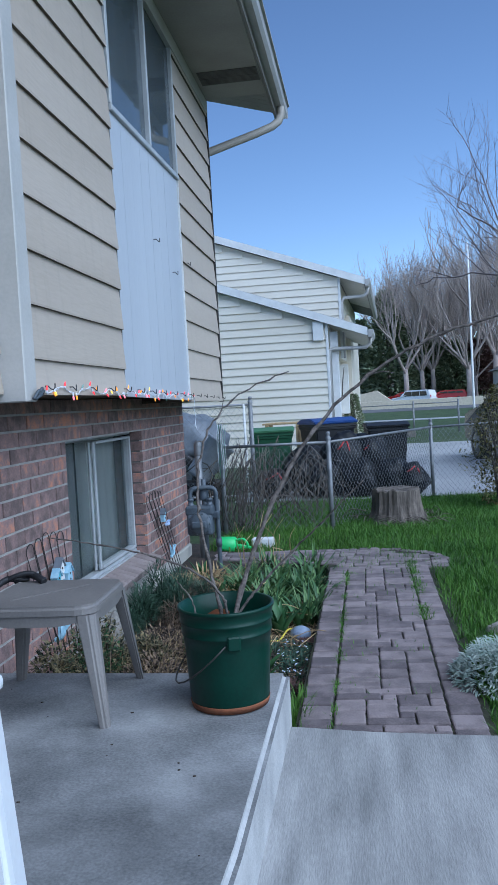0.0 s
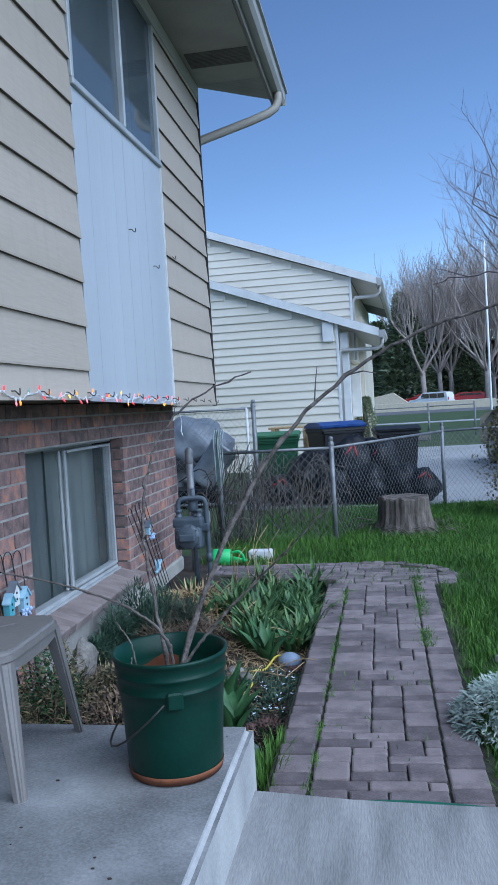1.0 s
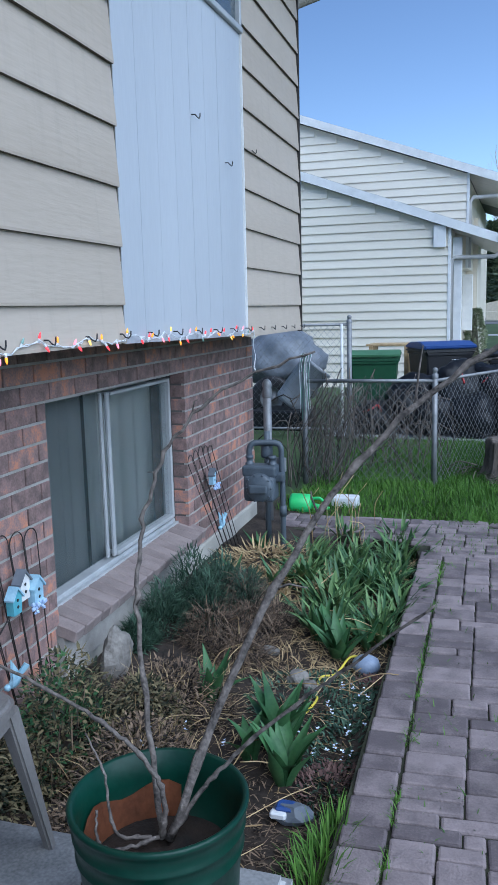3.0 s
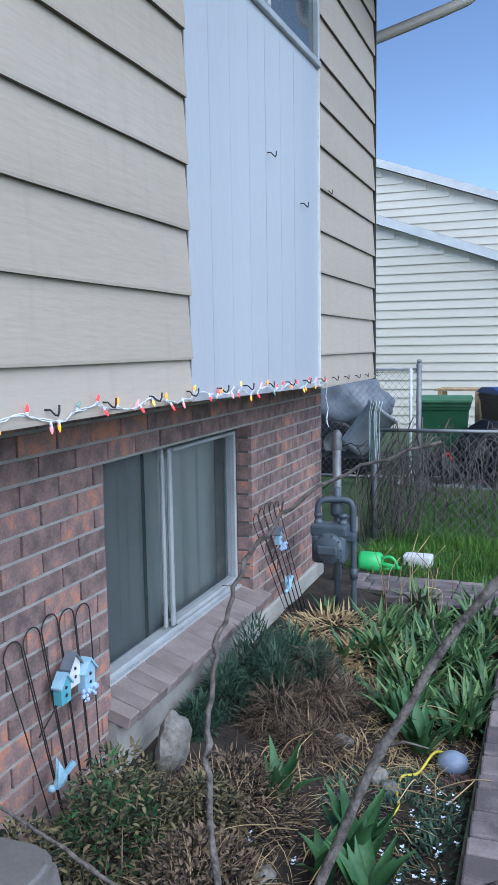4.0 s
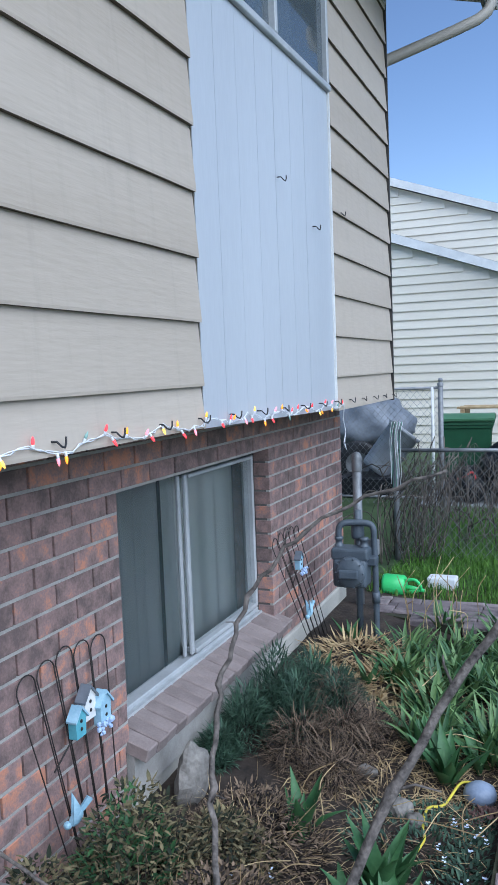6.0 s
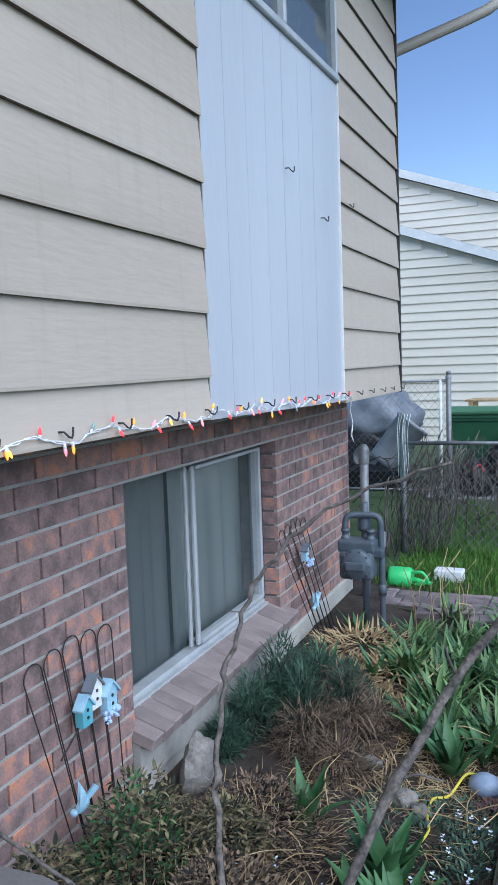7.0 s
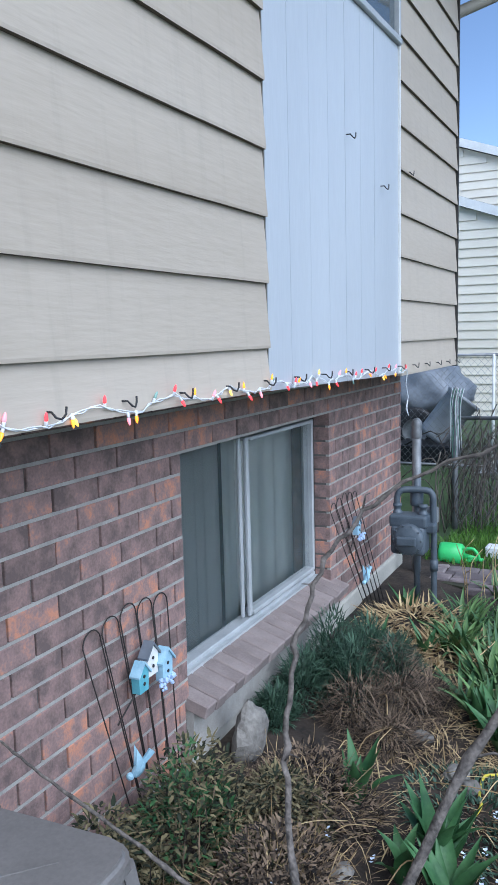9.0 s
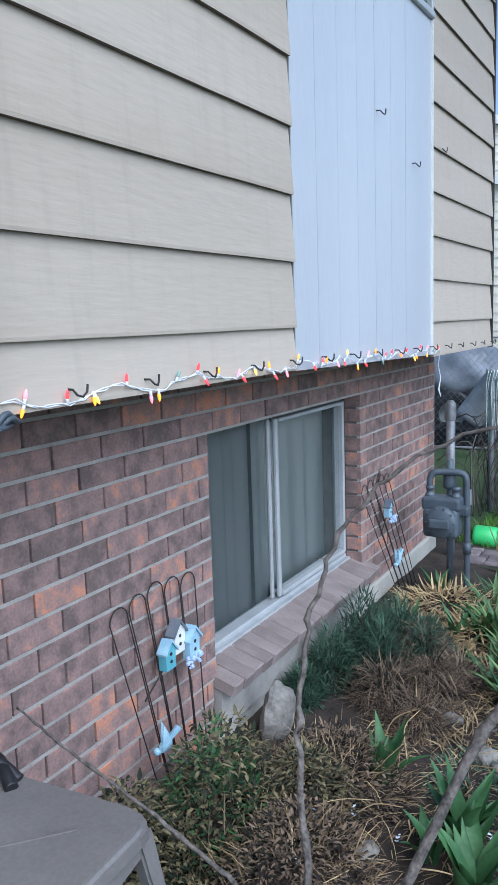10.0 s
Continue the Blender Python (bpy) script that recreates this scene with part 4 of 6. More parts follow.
for i in range(56):
    x = rnd(0.12, 0.80)
    y = rnd(0.95, 2.7)
    if x < 0.34 and y < 1.6:
        y += 0.7
    big = rnd(0.85, 1.25)
    clump = base("iris_plant", (x, y, soil(x, y) - 0.01), "clump of green strap-shaped iris leaves in the bed", "plant", "irises in the bed")
    for k in range(20):
        a = rnd(0, 6.283)
        r = rnd(0, 0.08)
        vs, fs = [], []
        leaf(vs, fs, (r * math.cos(a), r * math.sin(a), 0), a + rnd(-0.7, 0.7), 0.205 * big * rnd(0.6, 1.15), 0.027 * rnd(0.7, 1.2), 1.3 + rnd(-0.45, 0.2), rnd(0.2, 1.6), 6, 0.3)
        o = new("leaf", raw("leaf", vs, fs, M_IRIS_EACH))
        o.parent = clump


def sprays(name, label, category, spots, n, length, mat, w=0.004, curl=0.8, kind="", lift=(0.2, 1.3), parent=None):
    """Many thin bent blades springing from an area."""
    vs, fs = [], []
    for x, y, rx, ry, top in spots:
        for k in range(n):
            a, r = rnd(0, 6.283), math.sqrt(rnd(0, 1))
            px, py = x + rx * r * math.cos(a), y + ry * r * math.sin(a)
            z = soil(px, py) + top * (1 - r * r) * rnd(0.15, 1.0)
            leaf(vs, fs, (px, py, z), a + rnd(-0.9, 0.9), length * rnd(0.5, 1.3), w * rnd(0.6, 1.3), rnd(*lift), curl * rnd(-0.6, 1.6), 3, 0.2)
    ob = new(name, raw(name, vs, fs, mat))
    if parent:
        ob.parent = parent
        return tagged(ob, label, kind="stuff")
    return tagged(ob, label, category, "", kind)


juniper = base("juniper", (0, 0, 0), "low spreading juniper, half green and half dead, under the window", "shrub")
sprays("foliage", "dark blue-green juniper sprays", "", [(-0.24, 1.02, 0.13, 0.20, 0.34), (-0.14, 1.22, 0.14, 0.16, 0.26), (-0.27, 0.74, 0.11, 0.18, 0.24), (-0.10, 0.92, 0.13, 0.15, 0.26), (-0.30, 0.52, 0.07, 0.12, 0.13), (-0.02, 1.30, 0.12, 0.10, 0.16), (0.04, 1.08, 0.08, 0.10, 0.22)], 1500, 0.06, M_JUNIPER, 0.0075, 0.5, lift=(0.0, 1.3), parent=juniper)
sprays("deadwood", "matted brown dead twigs", "", [(0.04, 1.05, 0.15, 0.20, 0.26), (0.14, 0.88, 0.14, 0.18, 0.18), (0.0, 0.72, 0.14, 0.16, 0.18), (0.16, 0.62, 0.14, 0.14, 0.10), (0.22, 1.02, 0.10, 0.14, 0.12)], 1200, 0.10, M_DRY, 0.0042, 0.9, lift=(-0.9, 0.9), parent=juniper)
wall_shrub = base("withered_shrub", (0, 0, 0), "withered brown and green low shrub by the brick wall", "shrub")
sprays("foliage", "curled olive leaves", "", [(-0.14, -0.38, 0.20, 0.34, 0.40), (-0.20, -0.75, 0.14, 0.28, 0.36), (0.02, -0.1, 0.18, 0.22, 0.2)], 2500, 0.030, M_DRY_GREEN, 0.013, 1.0, lift=(-0.3, 1.2), parent=wall_shrub)
sprays("fresh_leaves", "fresh green leaves", "", [(-0.14, -0.42, 0.17, 0.28, 0.40)], 1100, 0.03, M_LEAF, 0.013, 0.8, lift=(0.0, 1.2), parent=wall_shrub)
sprays("dry_growth", "thin brown stems", "", [(-0.10, -0.40, 0.18, 0.36, 0.25)], 300, 0.14, M_DRY, 0.004, 0.6, lift=(0.4, 1.5), parent=wall_shrub)
dry_shrub = base("dry_shrub", (0, 0, 0), "dry brown low shrub with curled leaves in the bed", "shrub")
sprays("foliage", "curled brown leaves", "", [(0.06, 0.06, 0.26, 0.30, 0.20), (0.16, -0.45, 0.22, 0.34, 0.24), (0.20, -0.85, 0.22, 0.24, 0.20)], 2600, 0.026, M_DRY, 0.010, 1.0, lift=(-0.4, 1.2), parent=dry_shrub)
sprays("dry_growth", "thin tan stems", "", [(0.10, 0.0, 0.26, 0.30, 0.12), (0.16, -0.5, 0.22, 0.34, 0.14)], 160, 0.16, M_STRAW, 0.0035, 1.2, lift=(0.1, 1.4), parent=dry_shrub)
sprays("straw_heap", "tangled heap of tan dead leaves by the meter", "dead leaves", [(-0.08, 1.85, 0.26, 0.24, 0.10), (0.15, 1.62, 0.2, 0.2, 0.06)], 420, 0.14, M_STRAW, 0.014, 1.2, lift=(-0.3, 0.7), kind="stuff")
sprays("leaf_litter", "scattered straw and dead stalks on the soil", "dead leaves", [(0.45, 0.4, 0.45, 0.9, 0.03), (0.55, 1.3, 0.38, 0.7, 0.03), (0.80, 1.9, 0.16, 0.5, 0.05), (0.3, 0.9, 0.4, 0.5, 0.04)], 650, 0.11, M_STRAW, 0.0055, 0.5, lift=(-0.15, 0.35), kind="stuff")
sprays("bed_debris", "dark twigs and crumbs over the soil", "debris", [(0.45, 0.2, 0.48, 1.3, 0.03), (0.3, -0.7, 0.5, 0.5, 0.03)], 2600, 0.04, M_DRY, 0.006, 0.6, lift=(-0.4, 0.5), kind="stuff")
sprays("low_weeds", "low dark green ground weeds in the bed", "weeds", [(0.78, 0.1, 0.13, 0.5, 0.03), (0.6, 0.35, 0.3, 0.3, 0.03)], 900, 0.03, M_JUNIPER, 0.011, 0.8, kind="stuff")
sprays("sedum", "dark purple low sedum patch beside the path", "plant", [(0.78, -0.22, 0.12, 0.16, 0.05), (0.80, 0.55, 0.1, 0.12, 0.03)], 420, 0.022, M_TREE_RED, 0.011, 0.8)
sprays("grass_tuft", "ragged green grass tuft at the slab corner", "grass", [(0.86, -0.78, 0.07, 0.34, 0.02)], 420, 0.11, M_GRASS, 0.006, 1.0, lift=(0.6, 1.5), kind="stuff")
# tall dry seed stalks
bm = B()
for k in range(14):
    x, y = rnd(-0.1, 0.45), rnd(1.7, 3.0)
    h = rnd(0.2, 0.5)
    tube(bm, bez([(x, y, soil(x, y)), (x + rnd(-.04, .04), y + rnd(-.04, .04), h * 0.5), (x + rnd(-.1, .1), y + rnd(-.1, .1), h - 0.05)], 4), [0.0025] * 8 + [0.0018], 4)
single("dry_stalks", bm, M_STRAW, "pale dry seed stalks standing over the irises", "plant", kind="stuff")
# fallen sticks and canes
bm = B()
for k in range(46):
    x, y = rnd(-0.05, 0.8), rnd(-0.9, 1.6)
    a, l = rnd(0, 6.28), rnd(0.1, 0.4)
    z = soil(x, y) + rnd(0.03, 0.10)
    tube(bm, bez([(x, y, z), (x + l * 0.5 * math.cos(a), y + l * 0.5 * math.sin(a), z + rnd(0, 0.05)), (x + l * math.cos(a + 0.2), y + l * math.sin(a + 0.2), z - 0.02)], 4), rnd(0.0015, 0.0032), 4)
single("fallen_twigs", bm, M_STRAW, "pale thin twigs fallen on the bed", "twigs", kind="stuff")
# little pale flowers
bm = B()
for k in range(26):
    x, y = (rnd(0.6, 0.86), rnd(-0.15, 0.45)) if k < 20 else (rnd(0.1, 0.5), rnd(-0.5, 0.0))
    z = soil(x, y)
    for j in range(5):
        a = j * 1.257
        p = Vector((x + 0.01, y, z + rnd(0.04, 0.08)))
        q = p + Vector((0.011 * math.cos(a), 0.011 * math.sin(a), 0.004))
        s = Vector((-math.sin(a), math.cos(a), 0)) * 0.005
        bm.faces.new([bm.verts.new(p), bm.verts.new((p + q) / 2 + s), bm.verts.new(q), bm.verts.new((p + q) / 2 - s)])
single("pale_flowers", bm, M_PETAL, "tiny pale blue spring flowers in the bed", "flowers", kind="stuff")


def rock(x, y, s, mat, label, seed, zs=1.0, name="rock"):
    bm = B()
    bmesh.ops.create_icosphere(bm, subdivisions=3, radius=1)
    for v in bm.verts:
        d = 1 + 0.30 * noise.noise(v.co * 1.2 + Vector((seed, 0, 0))) + 0.10 * noise.noise(v.co * 4 + Vector((seed, 3, 0)))
        v.co = Vector((v.co.x * s[0], v.co.y * s[1], v.co.z * s[2])) * d
    ob = single(name, bm, mat, label, "rock")
    ob.location = (x, y, soil(x, y) + s[2] * 0.55)
    return ob


rock(-0.265, 0.24, (0.06, 0.10, 0.13), M_STONE, "pale lichened boulder leaning on the foundation", 1)
rock(0.47, 0.52, (0.045, 0.05, 0.035), M_STONE, "small tan stone in the bed", 5)
rock(0.54, 0.47, (0.04, 0.035, 0.03), M_STONE, "small grey stone in the bed", 7)
rock(0.28, 0.72, (0.05, 0.03, 0.025), M_STONE, "flat grey stone in the bed", 9)
rock(0.30, -0.22, (0.035, 0.05, 0.03), M_STONE, "half-buried grey stone in the bed", 11)
rock(1.93, 0.50, (0.09, 0.07, 0.045), M_STONE, "grey stone lying in the lawn edge", 13)
bm = B()
lathe(bm, [(0.0, 0.052), (0.03, 0.048), (0.058, 0.03), (0.066, 0.005), (0.06, -0.02), (0, -0.03)], 20)
single("blue_dish", bm, M_DISH, "faded blue upturned plastic dish in the bed", "dish", loc=(0.74, 0.72, soil(0.74, 0.72) + 0.02))
cord = [(0.70, 0.80, 0.01), (0.66, 0.74, 0.03), (0.62, 0.62, 0.0), (0.57, 0.55, 0.012), (0.575, 0.44, 0.0), (0.60, 0.34, 0.01), (0.57, 0.22, 0.0), (0.54, 0.14, 0.01)]
single("yellow_cord", tube(B(), bez([(x, y, soil(x, y) + 0.015 + z) for x, y, z in cord], 8), 0.0055, 8), M_YELLOW, "yellow plastic cord winding over the soil", "cord")


def litter():
    ob = base("food_wrapper", (0.71, -0.43, soil(0.71, -0.43)), "crumpled clear and blue plastic packet on the soil", "litter")
    bm = B()
    bmesh.ops.create_icosphere(bm, subdivisions=2, radius=1)
    for v in bm.verts:
        v.co = Vector((v.co.x * 0.07, v.co.y * 0.05, 0.03 + v.co.z * 0.035)) * (1 + 0.35 * noise.noise(v.co * 3))
    part("bag", bm, M_TARP, ob)
    part("blue_label", box(B(), -0.05, 0.01, -0.035, 0.02, 0.05, 0.066, 0.006), M_BIN_BLUE, ob)
    part("white_label", box(B(), -0.065, -0.01, -0.05, -0.02, 0.03, 0.055, 0.006), M_PLASTIC, ob)


litter()
bm = B()
lathe(bm, [(0, 0), (0.035, 0), (0.035, 0.08), (0.025, 0.1), (0.025, 0.115), (0, 0.115)], 14)
single("plastic_jar", bm, M_PLASTIC, "small cloudy plastic jar by the slab", "jar", loc=(0.25, -0.93, soil(0.25, -0.93)))


def watering_can():
    ob = base("watering_can", (-0.30, 3.18, -0.03), "bright lime green toy watering can lying on bricks", "watering can")
    bm = B()
    lathe(bm, [(0, 0), (0.075, 0), (0.08, 0.02), (0.075, 0.15), (0.06, 0.165), (0, 0.165)], 20)
    bm.transform(pose(0, 0, 0.075, 0, 90, 0))
    part("body", bm, M_LIME, ob)
    part("handle", tube(B(), bez([(0.16, -0.03, 0.12), (0.24, -0.04, 0.13), (0.27, -0.02, 0.06), (0.17, -0.02, 0.03)], 6), 0.012, 8), M_LIME, ob)
    part("spout", tube(B(), [(0.12, 0, 0.07), (0.30, 0.02, 0.04)], [0.025, 0.012], 10), M_LIME, ob)


watering_can()
single("white_block", box(B(), -0.04, 0.17, 3.42, 3.54, -0.04, 0.05, 0.012, 2), M_PLASTIC, "pale concrete block at the path end", "block")
hose = [(1.02, -1.20, 0.0), (1.15, -1.10, 0.025), (1.35, -1.07, 0.03), (1.6, -1.09, 0.03), (2.0, -1.15, 0.02), (2.8, -1.2, 0.0)]
single("garden_hose", tube(B(), bez(hose, 8), 0.011, 10), plain("green_hose", (0.02, 0.13, 0.085), 0.45), "dark green garden hose along the slab edge", "hose")

bm = B()
for k in range(18):
    x, y, z = (rnd(-0.2, 0.9), rnd(-2.6, -1.3), 0.361) if k < 35 else (rnd(1.05, 1.7), rnd(-2.4, -1.4), 0.166)
    r = bmesh.ops.create_icosphere(bm, subdivisions=1, radius=rnd(0.0015, 0.0045))
    for v in r["verts"]:
        v.co = Vector((v.co.x * 1.6 + x, v.co.y + y, v.co.z * 0.6 + z))
single("slab_grit", bm, M_SOIL, "dark grit scattered over the concrete slabs", "grit", kind="stuff")

# silver-leaved plant over the path edge
vs, fs = [], []
for k in range(2200):
    a, r = rnd(0, 6.283), math.sqrt(rnd(0, 1))
    px, py = 0.24 * r * math.cos(a), 0.30 * r * math.sin(a)
    leaf(vs, fs, (px, py, 0.19 * (1 - r * r) * rnd(0.3, 1.0)), a + rnd(-0.8, 0.8), rnd(0.025, 0.055), rnd(0.008, 0.016), rnd(-0.2, 1.2), rnd(0, 1.4), 4, 0.3)
ob = new("silver_ragwort", raw("silver_ragwort", vs, fs, M_SILVER))
ob.location = (1.83, -0.30, 0.0)
tagged(ob, "mound of silvery grey felted leaves over the path edge", "plant")

# ---- lawn blades ----
def path_left(y):
    return 0.905 - 0.034 * (y + 0.8)


vs, fs = [], []
rng = np.random.default_rng(4)
count = 0
while count < 62000:
    x, y = rng.uniform(-0.4, 3.6), rng.uniform(-1.25, 6.7)
    on_path = (path_left(y) - 0.02 < x < path_left(y) + 0.80 and y < 2.3) or (y >= 2.2 and y < 3.02 and x < 1.76 - 0.9 * max(0, y - 2.55))
    if on_path or (x < 0.95 and y < 3.08) or (y < 2 and x > 2.9):
        continue
    if x < 0.7 and y > 4.4 and rng.random() < 0.6:
        continue
    thick = 0.55 + 0.45 * noise.noise((x * 1.5, y * 1.5, 7))
    if rng.random() > thick + 0.25:
        continue
    a, h, w = rng.uniform(0, 6.283), rng.uniform(0.03, 0.085) * (0.8 + 0.6 * thick), rng.uniform(0.002, 0.0045)
    z = height(x, y) - 0.005
    cx, cy = math.cos(a), math.sin(a)
    lx, ly = rng.normal(0, 0.022), rng.normal(0, 0.022)
    i = len(vs)
    vs += [(x - w * cx, y - w * cy, z), (x + w * cx, y + w * cy, z), (x + lx * 0.5 + w * 0.7 * cx, y + ly * 0.5 + w * 0.7 * cy, z + h * 0.65), (x + lx * 0.5 - w * 0.7 * cx, y + ly * 0.5 - w * 0.7 * cy, z + h * 0.65), (x + lx * 1.4, y + ly * 1.4, z + h)]
    fs += [(i, i + 1, i + 2, i + 3), (i + 3, i + 2, i + 4)]
    count += 1
tagged(new("lawn_grass", raw("lawn_grass", vs, fs, M_GRASS, False)), "fresh green uneven lawn grass", "grass", kind="stuff")

# ---- chain-link fences ----
def link_mesh(p0, p1, z0, z1, cell=0.075, r=0.0019):
    """Crossing diagonal wires between two posts."""
    p0, p1 = Vector((p0[0], p0[1], 0)), Vector((p1[0], p1[1], 0))
    length = (p1 - p0).length
    d = (p1 - p0) / length
    nrm = Vector((-d.y, d.x, 0))
    hgt = z1 - z0
    vs, fs = [], []

    def wire(u0, w0, u1, w1, off):
        a = p0 + d * u0 + Vector((0, 0, z0 + w0)) + nrm * off
        b = p0 + d * u1 + Vector((0, 0, z0 + w1)) + nrm * off
        t = (b - a).normalized()
        s = t.cross(nrm)
        i = len(vs)
        for q in (a, b):
            for k in range(3):
                an = k * 2.094
                vs.append(q + (nrm * math.cos(an) + s * math.sin(an)) * r)
        fs.extend([(i, i + 1, i + 4, i + 3), (i + 1, i + 2, i + 5, i + 4), (i + 2, i, i + 3, i + 5)])

    slope = 1.15
    run = hgt / slope
    u = -run
    while u < length:
        for sgn in (1, -1):
            ua, wa, ub, wb = u, 0.0, u + run, hgt
            if ua < 0:
                wa = -ua * slope
                ua = 0
            if ub > length:
                wb = hgt - (ub - length) * slope
                ub = length
            if ub > ua:
                if sgn > 0:
                    wire(ua, wa, ub, wb, 0.002)
                else:
                    wire(length - ua, wa, length - ub, wb, -0.002)
        u += cell
    return raw("chain_link", vs, fs, M_GALV, False)


def fence(name, label, posts, z1, rails, r=0.024, caps=True, link=True, tall=None):
    ob = base(name, (0, 0, 0), label, "fence")
    for i, (x, y) in enumerate(posts):
        top = z1 + (0.06 if tall is None else tall[i])
        post = part("post", tube(B(), [(x, y, -0.2), (x, y, top)], r, 12), M_GALV, ob)
        if caps:
            bm = B()
            lathe(bm, [(r * 1.15, -0.03), (r * 1.15, 0.0), (r * 0.7, 0.012), (r * 0.75, 0.02), (r * 1.0, 0.035), (r * 0.8, 0.055), (0, 0.062)], 12, (x, y, top))
            part("cap", bm, M_GALV, post)
    for (xa, ya), (xb, yb) in zip(posts, posts[1:]):
        for z in rails:
            part("rail", tube(B(), [(xa, ya, z), (xb, yb, z)], 0.016, 8), M_GALV, ob)
        if link:
            o = new("chain_link", link_mesh((xa, ya), (xb, yb), 0.0, z1 - 0.01))
            o.parent = ob
    return ob


fence("chain_link_fence", "galvanised chain-link fence across the side yard", [(-0.46, 4.25), (0.68, 4.30), (1.85, 6.75), (3.6, 7.6), (6.0, 8.4)], 0.93, [0.905], tall=[0.17, 0.03, 0.03, 0.03, 0.03])
gate = fence("chain_link_gate", "tall galvanised chain-link gate between house and post", [(-2.6, 6.75), (-0.57, 6.80)], 1.36, [1.34, 0.08], 0.03, tall=[0.02, 0.03])
part("gate_stile", tube(B(), [(-0.66, 6.79, 0.05), (-0.66, 6.79, 1.35)], 0.018, 8), M_WHITE, gate, "white-painted stile")
# green and white cords hanging on the fence post
cords = base("hanging_cords", (0, 0, 0), "green and pale cords hung over the fence post", "cord")
M_CORD = plain("green_cord", (0.07, 0.22, 0.15), 0.6)
for k in range(9):
    bm = B()
    x = -0.50 + k * 0.012
    l = rnd(0.35, 0.55)
    tube(bm, bez([(x + 0.02, 4.215, 1.15), (x + rnd(-.01, .01), 4.205, 1.0), (x + rnd(-.02, .02), 4.205, 1.1 - l)], 5), 0.0024, 5)
    part("cord", bm, M_CORD if k % 2 else M_WIRE, cords)

# ---- tangle of dead vines along the fence ----
bm = B()
for k in range(130):
    x, y = rnd(-0.75, 0.75), rnd(4.4, 6.9)
    h = rnd(0.2, 0.75) * (1.0 if x < 0.45 else 0.5)
    a = rnd(0, 6.28)
    l = rnd(0.1, 0.6)
    tube(bm, bez([(x, y, -0.04), (x + l * 0.4 * math.cos(a), y + l * 0.3 * math.sin(a), h), (x + l * math.cos(a), y + 0.5 * l * math.sin(a), h * rnd(0.3, 1.1))], 4), [rnd(0.003, 0.006)] * 9, 4)
for k in range(60):
    x, y = rnd(-0.6, -0.1), rnd(4.0, 4.6)
    tube(bm, bez([(x, y, -0.04), (x + rnd(-.1, .2), y + rnd(-.1, .1), rnd(0.3, 0.5)), (x + rnd(-.1, .35), y + rnd(-.1, .1), rnd(0.4, 1.05))], 4), [rnd(0.0025, 0.005)] * 9, 4)
single("dead_vines", bm, M_VINE, "tangle of grey dead vines and canes behind the fence", "vines", kind="stuff")


# ---- bins and bags ----
def wheelie_bin(loc, yaw, body, lid, label, print_bar=False, s=1.0):
    ob = base("wheelie_bin", loc, label, "bin", "bins on the driveway")
    bm = B()
    lo, hi = 0.23 * s, 0.30 * s
    rings = []
    for hw, hd, z in ((lo, lo * 1.1, 0.02), (hi * 0.97, hi * 1.15, 0.86), (hi * 1.06, hi * 1.24, 0.87), (hi * 1.06, hi * 1.24, 0.92)):
        rings.append([bm.verts.new((sx * hw, sy * hd, z * s)) for sx, sy in ((-1, -1), (1, -1), (1, 1), (-1, 1))])
    for a, b in zip(rings, rings[1:]):
        for i in range(4):
            bm.faces.new((a[i], a[(i + 1) % 4], b[(i + 1) % 4], b[i]))
    bm.faces.new(rings[0][::-1])
    bm.faces.new(rings[-1])
    bmesh.ops.bevel(bm, geom=bm.edges[:], offset=0.018, segments=2, affect="EDGES")
    part("body", bm, body, ob)
    bm = B()
    pts = [(-hi * 1.25, 0.925 * s), (hi * 1.25, 0.925 * s), (hi * 1.25, 0.945 * s), (hi * 0.6, 1.0 * s), (-hi * 0.6, 1.01 * s), (-hi * 1.28, 0.96 * s)]
    prism(bm, pts, "x", -hi * 1.1, hi * 1.1)
    bmesh.ops.bevel(bm, geom=bm.edges[:], offset=0.012, segments=2, affect="EDGES")
    part("lid", bm, lid, ob)
    part("handle", tube(B(), [(-hi * 0.9, hi * 1.34, 0.93 * s), (hi * 0.9, hi * 1.34, 0.93 * s)], 0.016, 8), body, ob)
    for sx in (-1, 1):
        bm = B()
        lathe(bm, [(0, -0.025), (0.1, -0.025), (0.11, 0), (0.1, 0.025), (0, 0.025)], 18)
        bm.transform(pose(sx * lo * 1.05, lo * 1.1, 0.11, 0, 90, 0))
        part("wheel", bm, M_RUBBER, ob)
    if print_bar:
        for k in range(3):
            part("print_bar", box(B(), 0.02 + k * 0.075, 0.075 + k * 0.075, -hi * 1.19, -hi * 1.165, 0.74 * s, 0.80 * s), M_LETTER, ob, "white printed mark")
    ob.rotation_euler = (0, 0, radians(yaw))
    return ob


wheelie_bin((-0.44, 7.85, -0.035), 4, M_BIN_GREEN, M_BIN_LID, "green wheeled bin with a domed lid")
wheelie_bin((0.34, 8.35, -0.035), 24, M_BIN_BLACK, M_BIN_BLUE, "black wheeled bin with a dark blue lid", True, 1.08)
wheelie_bin((1.24, 8.2, -0.035), 6, M_BIN_BLACK, M_BIN_BLACK, "black wheeled bin with a ribbed black lid", False, 0.98)


